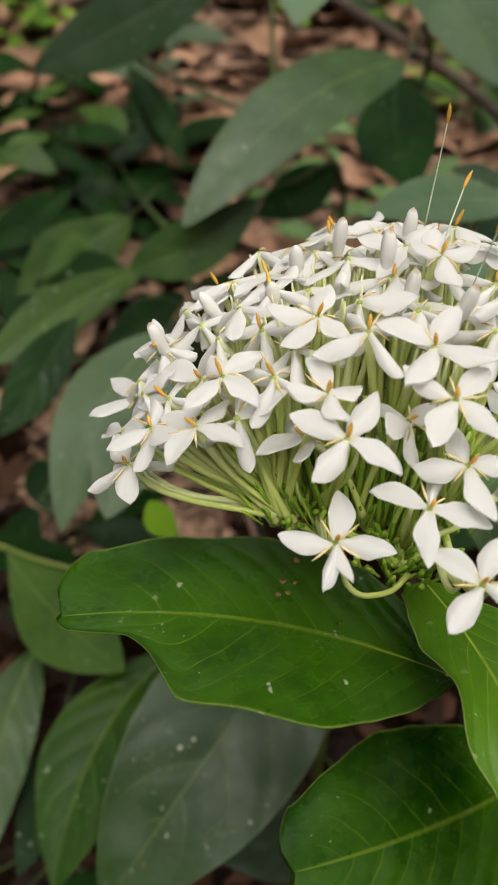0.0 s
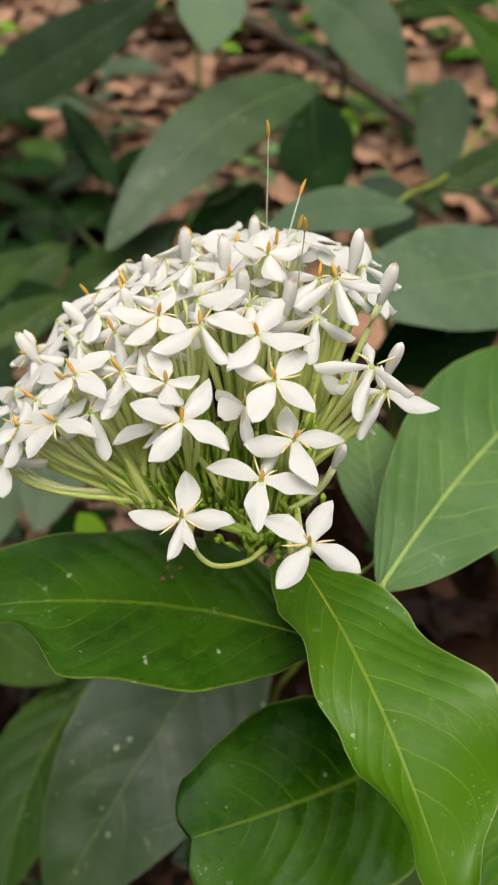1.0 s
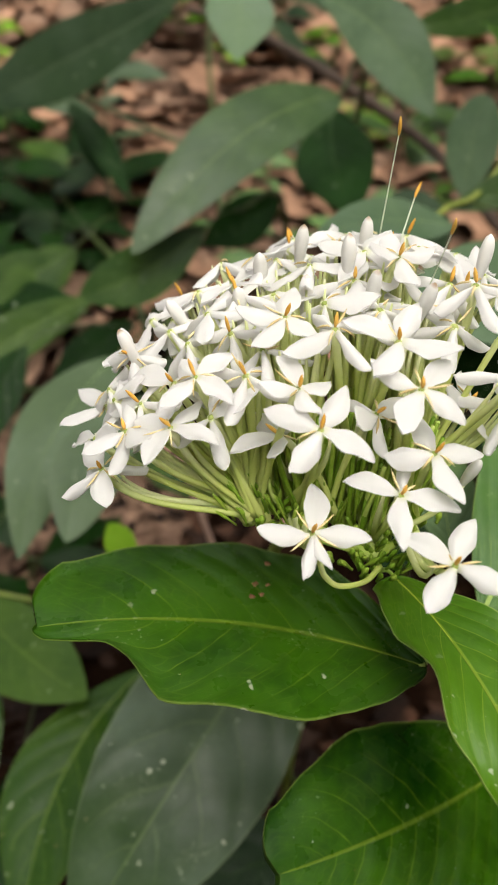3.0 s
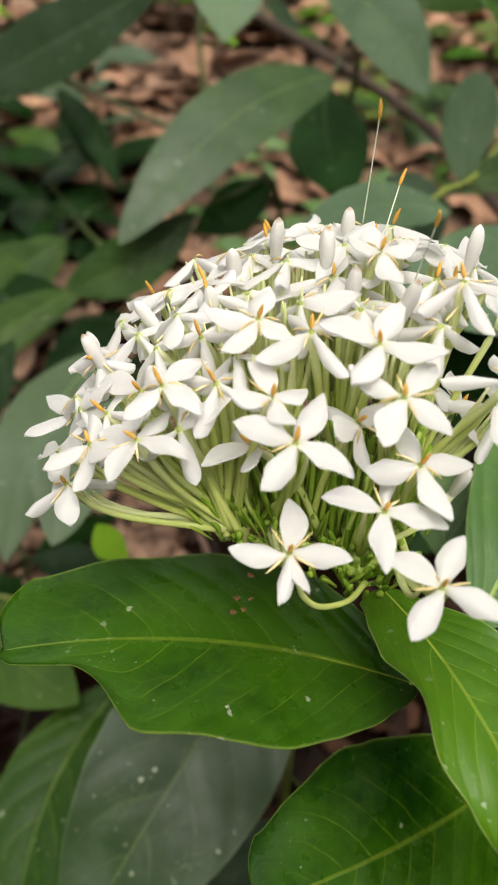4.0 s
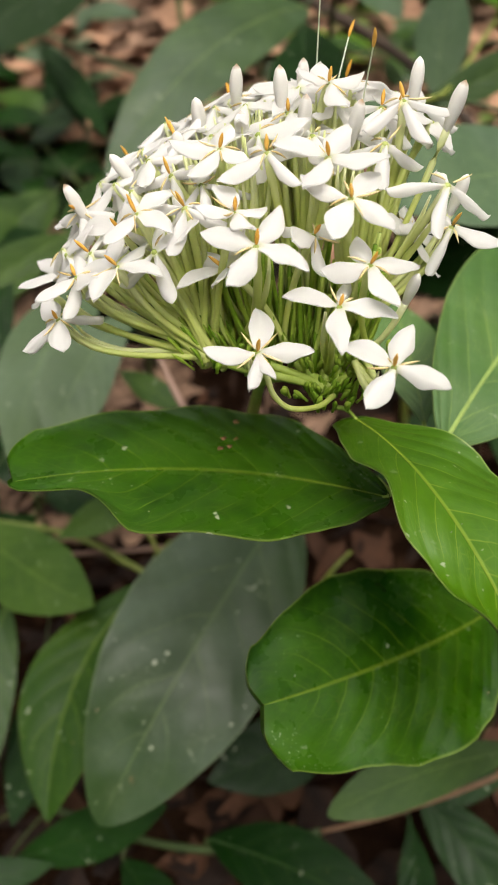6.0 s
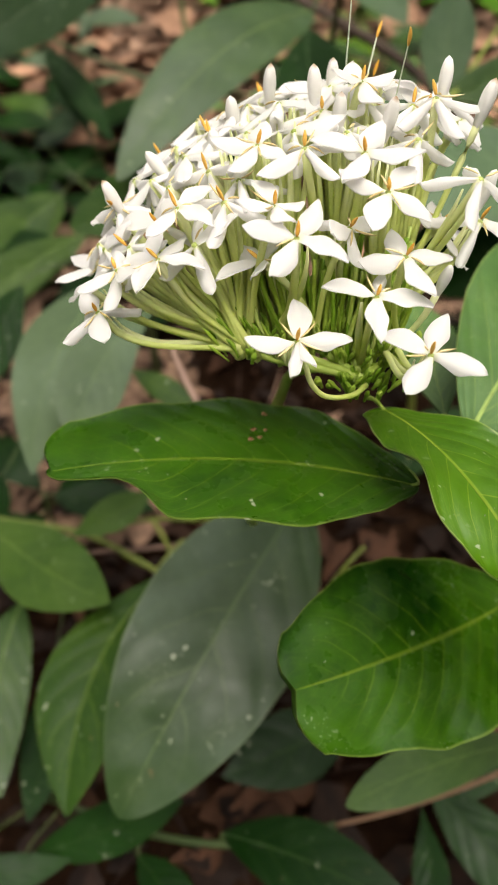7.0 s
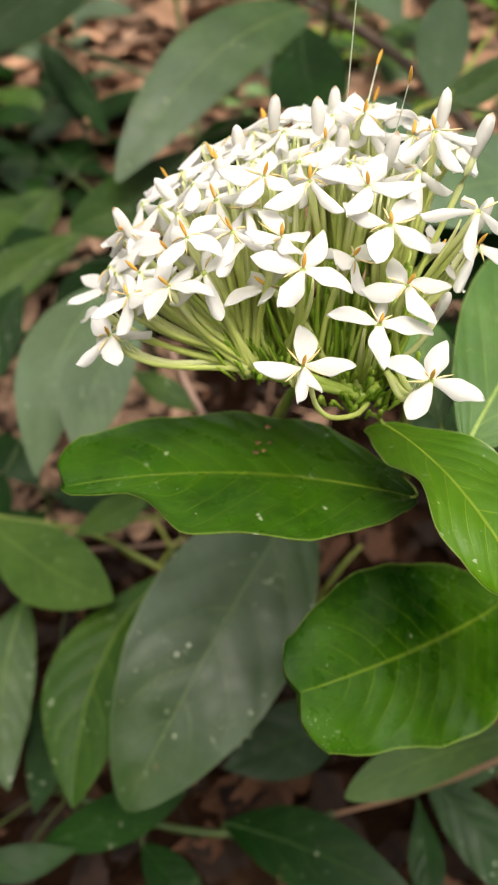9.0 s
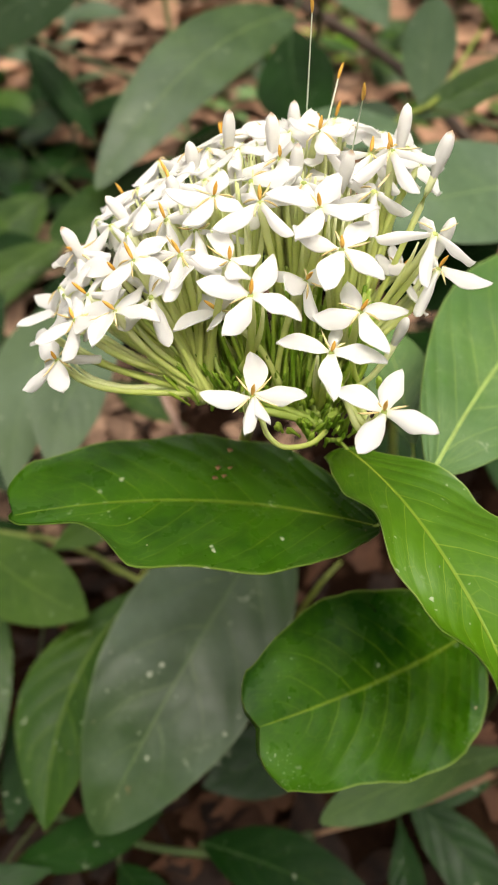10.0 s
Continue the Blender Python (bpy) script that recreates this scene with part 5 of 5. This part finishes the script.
def bracts():
    """Green calyx cups on short stalks, left round the foot of the head where flowers have dropped."""
    rnd = random.Random(21)
    kinds = [bract_mesh(*a) for a in ((0.0042, 0.00080, 0.15), (0.0052, 0.00070, -0.2), (0.0034, 0.00090, 0.3), (0.0060, 0.00065, 0.1))]
    for i in range(130):
        if i < 62:
            foot, sx = HEAD, 0.0050
        elif i < 104:
            foot, sx = RADIAL[i % 3], 0.0030
        else:
            foot, sx = RADIAL[3 + i % 2], 0.0030
        c = foot + Vector((rnd.gauss(0, sx), rnd.gauss(0, 0.0028), rnd.uniform(-0.003, 0.0015)))
        d = Vector((rnd.gauss(0, 0.2) + 40 * (c.x - foot.x), rnd.gauss(-0.1, 0.2), rnd.uniform(0.6, 1.1)))
        sub("bract", rnd.choice(kinds), ixora, Matrix.Translation(c) @ d.to_track_quat("Z", "Y").to_matrix().to_4x4())
    long = [bract_mesh(*a) for a in ((0.0110, 0.00050, 0.06), (0.0130, 0.00045, -0.05), (0.0090, 0.00050, 0.1))]
    for i in range(60):
        foot = RADIAL[i % 3]
        c = foot + Vector((rnd.gauss(0, 0.0035), rnd.gauss(0.001, 0.002), rnd.uniform(-0.005, 0.0)))
        d = Vector((26 * (c.x - 0.020) + rnd.gauss(0, 0.12), rnd.gauss(-0.05, 0.12), 1.0))
        sub("bract", rnd.choice(long), ixora, Matrix.Translation(c) @ d.to_track_quat("Z", "Y").to_matrix().to_4x4())

bracts()

# ---- further background ----
branch = thing("fallen_branch", "thin dark brown dead branch lying over litter", "branch", at=(0, 0, 0))
tube("limb", spline([(-0.10, 0.93, 0.30), (-0.0172, 0.8673, 0.2939), (0.0943, 0.7722, 0.2621), (0.1874, 0.6737, 0.2264), (0.27, 0.60, 0.16), (0.36, 0.55, 0.09)], 8),
     [0.004, 0.0065, 0.006, 0.005], bark_brown, branch, 9, 0.25)
tube("side_twig", spline([(0.0943, 0.7722, 0.2621), (0.11, 0.78, 0.30), (0.10, 0.80, 0.34)], 5), [0.003, 0.0018], bark_brown, branch, 7, 0.2)


def weed(x, y, height, count, size, material, seed, lean=(0, 0)):
    """A small wild plant: a thin stem with a few drooping leaves."""
    rnd = random.Random(seed)
    z = ground_height(x, y) - 0.01
    e = thing("wild_seedling", "small wild seedling with thin stem and green leaves in the litter", "seedling", "undergrowth", at=(0, 0, 0))
    top = Vector((x + lean[0], y + lean[1], z + height))
    line = bezier((x, y, z), (x, y, z + height * 0.5), top - Vector((0, 0, height * 0.3)), top, 8)
    tube("stem", line, [0.0022, 0.0012], stem_green, e, 6)
    for i in range(count):
        p = line[-1 - min(7, (i // 2) * 2)]
        ang = math.radians(137 * i + rnd.uniform(-25, 25))
        ln = size * rnd.uniform(0.7, 1.15)
        d = Vector((math.cos(ang), math.sin(ang), rnd.uniform(-0.45, 0.35))).normalized()
        b = p + d * 0.008
        leaf(e, b, b + d * ln, (rnd.uniform(-0.3, 0.3), rnd.uniform(-0.5, 0.1), 1), material, width=ln * rnd.uniform(0.34, 0.48), widest=rnd.uniform(0.42, 0.58),
             blunt=0.85, bow=rnd.uniform(-0.006, 0.006), arch=rnd.uniform(0.0, 0.012), fold=rnd.uniform(0.05, 0.3), petiole=p, nu=16, nv=3, seed=seed + i)


weed(-0.42, 0.95, 0.16, 6, 0.09, leaf_bright, 1)
weed(-0.30, 0.78, 0.14, 6, 0.08, leaf_mid, 2)
weed(-0.22, 0.62, 0.10, 5, 0.09, leaf_dark, 3)
weed(-0.34, 0.60, 0.14, 6, 0.10, leaf_mid, 4)
weed(-0.28, 0.46, 0.10, 6, 0.10, leaf_dark, 5)
weed(-0.20, 0.86, 0.12, 5, 0.07, leaf_soft, 6)
weed(0.02, 0.62, 0.08, 5, 0.07, leaf_pale, 7)
weed(0.12, 0.70, 0.07, 5, 0.06, leaf_pale, 8)
weed(0.18, 0.86, 0.10, 6, 0.08, leaf_mid, 9)
weed(0.32, 0.98, 0.12, 6, 0.08, leaf_bright, 10)
weed(0.26, 0.52, 0.12, 6, 0.09, leaf_dark, 11)
weed(0.10, 1.05, 0.10, 5, 0.06, leaf_bright, 12)
weed(-0.05, 0.46, 0.10, 6, 0.09, leaf_dark, 13)
weed(0.20, 0.30, 0.13, 6, 0.11, leaf_dark, 14)
weed(-0.17, 0.24, 0.07, 5, 0.09, leaf_dark, 16)
weed(-0.60, 1.25, 0.16, 6, 0.10, leaf_bright, 17)
weed(0.50, 1.3, 0.14, 6, 0.10, leaf_mid, 18)
weed(-0.44, 1.00, 0.06, 8, 0.06, leaf_lime_backlit, 21)
weed(-0.40, 1.08, 0.07, 7, 0.05, leaf_lime_backlit, 22)
weed(-0.06, 1.08, 0.06, 7, 0.045, leaf_lime_backlit, 23)
weed(0.13, 0.90, 0.06, 7, 0.045, leaf_lime_backlit, 24)
weed(-0.045, 0.71, 0.06, 7, 0.05, leaf_pale, 25)
weed(0.0, 0.80, 0.06, 7, 0.05, leaf_pale, 26)
weed(0.20, 0.86, 0.06, 7, 0.055, leaf_pale, 27)
weed(-0.29, 0.72, 0.09, 7, 0.10, leaf_dark, 28)
weed(-0.18, 0.72, 0.08, 6, 0.10, leaf_dark, 29)
weed(-0.36, 0.84, 0.09, 7, 0.10, leaf_dark, 30)
weed(-0.33, 0.52, 0.10, 6, 0.11, leaf_dark, 31)
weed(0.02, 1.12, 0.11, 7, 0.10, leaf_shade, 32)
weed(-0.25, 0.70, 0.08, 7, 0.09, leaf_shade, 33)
weed(-0.21, 0.80, 0.07, 6, 0.07, leaf_soft, 34)
weed(-0.13, 1.15, 0.10, 6, 0.07, leaf_bright, 19)
weed(0.22, 1.35, 0.12, 6, 0.08, leaf_mid, 20)
for i, (x, y, size) in enumerate(((0.05, 0.98, 0.05), (0.09, 0.86, 0.045), (0.16, 1.00, 0.055), (0.25, 0.92, 0.05), (0.30, 1.10, 0.06), (0.21, 0.76, 0.045), (0.33, 0.80, 0.05), (0.03, 0.88, 0.04), (0.12, 1.16, 0.06))):
    weed(x, y, 0.045, 9, size, (leaf_moss, leaf_side, leaf_moss, leaf_soft)[i % 4], 40 + i)


# ---- flecks of bark, lichen and dust on the blades ----
fleck_pale = plain("fleck_pale", (0.09, 0.13, 0.075), (0.18, 0.22, 0.145), 300.0, 0.8, 0.5, 0.0003)
fleck_tan = plain("fleck_tan", (0.22, 0.16, 0.10), (0.36, 0.27, 0.18), 300.0, 0.8, 0.5, 0.0003)
fleck_brown = plain("fleck_brown", (0.13, 0.055, 0.026), (0.27, 0.13, 0.065), 300.0, 0.8, 0.5, 0.0003)
TREES = {}
fleck_count = 0


def fleck(blade, place, mm, material):
    """A thin uneven scab lying on a blade."""
    global fleck_count
    fleck_count += 1
    rnd = random.Random(fleck_count)
    if blade.name not in TREES:
        TREES[blade.name] = BVHTree.FromPolygons([v.co for v in blade.data.vertices], [tuple(q.vertices) for q in blade.data.polygons])
    place, normal, _, _ = TREES[blade.name].find_nearest(Vector(place))
    if normal.z < 0:
        normal = -normal
    t = normal.orthogonal().normalized()
    s, r = normal.cross(t), mm / (1150 if material == fleck_brown else 3500)
    rim = [(1 + rnd.uniform(-0.45, 0.35)) * r for _ in range(9)]
    long = rnd.uniform(0.35, 1.0)
    verts = []
    for h, k in ((-0.05, 1.0), (0.10, 0.92), (0.16, 0.5)):
        verts += [place + (t * math.cos(a) + s * math.sin(a) * long) * rim[j] * k + normal * h * r for j, a in ((j, 2 * math.pi * j / 9) for j in range(9))]
    verts.append(place + normal * 0.18 * r)
    faces = [(9 * k + j, 9 * k + (j + 1) % 9, 9 * k + 9 + (j + 1) % 9, 9 * k + 9 + j) for k in range(2) for j in range(9)]
    faces += [(18 + j, 18 + (j + 1) % 9, 27) for j in range(9)]
    mesh_ob("fleck", verts, faces, material, blade)


for place, mm, tone in (((-0.0187, 0.0089, 0.3471), 1.6, fleck_pale), ((-0.0197, 0.0082, 0.3472), 0.9, fleck_pale), ((-0.0177, 0.0099, 0.3469), 1.0, fleck_pale), ((-0.0161, 0.0082, 0.3472), 0.8, fleck_pale), ((-0.0254, -0.0246, 0.3550), 0.9, fleck_pale), ((-0.0196, -0.0355, 0.3571), 0.9, fleck_tan), ((0.0215, -0.0215, 0.3487), 0.6, fleck_pale), ((-0.0011, 0.0007, 0.3471), 1.5, fleck_brown), ((0.0008, -0.0034, 0.3476), 1.2, fleck_brown), ((0.0028, 0.0012, 0.3464), 1.1, fleck_brown), ((-0.0019, -0.0048, 0.3483), 1.2, fleck_brown), ((0.0025, 0.0109, 0.3443), 1.6, fleck_brown), ((0.0325, -0.0196, 0.3463), 0.9, fleck_tan), ((0.0413, -0.0256, 0.3461), 1.1, fleck_tan), ((-0.0197, -0.0355, 0.3571), 0.9, fleck_pale), ((-0.0253, -0.0246, 0.3550), 1.2, fleck_pale)):
    fleck(long_blade, place, mm, tone)
for place, mm, tone in (((0.0542, -0.0527, 0.3659), 1.2, fleck_pale), ((0.0631, -0.0563, 0.3627), 1.0, fleck_tan), ((0.0572, -0.0500, 0.3650), 0.8, fleck_pale), ((0.0458, -0.0376, 0.3675), 0.6, fleck_pale), ((0.0515, -0.0495, 0.3671), 0.5, fleck_pale)):
    fleck(forward_blade, place, mm, tone)
for place, mm, tone in (((0.0178, -0.0641, 0.2917), 1.9, fleck_pale), ((0.0193, -0.0688, 0.2888), 1.4, fleck_pale), ((0.0130, -0.0466, 0.3028), 1.5, fleck_tan), ((0.0181, -0.0514, 0.2976), 1.5, fleck_pale), ((0.0857, -0.0399, 0.2610), 1.6, fleck_tan), ((0.0733, -0.0540, 0.2647), 1.3, fleck_pale), ((0.0456, -0.0277, 0.2925), 1.1, fleck_pale), ((0.0650, -0.0480, 0.2723), 1.0, fleck_pale), ((0.0124, -0.0516, 0.3007), 0.9, fleck_pale)):
    fleck(round_blade, place, mm, tone)
for place, mm, tone in (((-0.0250, 0.0342, 0.1809), 3.2, fleck_pale), ((-0.0199, 0.0385, 0.1816), 2.8, fleck_pale), ((-0.0038, 0.0469, 0.1821), 3.0, fleck_pale), ((-0.0536, 0.0048, 0.1674), 2.4, fleck_pale), ((-0.0314, 0.0142, 0.1705), 2.0, fleck_pale), ((-0.0706, 0.0037, 0.1686), 1.8, fleck_tan), ((-0.0513, 0.0204, 0.1793), 1.8, fleck_pale), ((0.0036, 0.0584, 0.1842), 2.0, fleck_pale), ((-0.0378, -0.0033, 0.1593), 1.4, fleck_pale)):
    fleck(grey_blade, place, mm, tone)
for place, mm, tone in (((-0.0994, 0.0146, 0.1235), 2.8, fleck_pale), ((-0.0967, 0.0107, 0.1236), 2.2, fleck_pale), ((-0.1196, 0.0136, 0.1215), 2.4, fleck_tan), ((-0.0916, 0.0337, 0.1293), 1.8, fleck_pale)):
    fleck(side_blade, place, mm, tone)

build_litter()
build_crumbs()
build_shaded_bits()
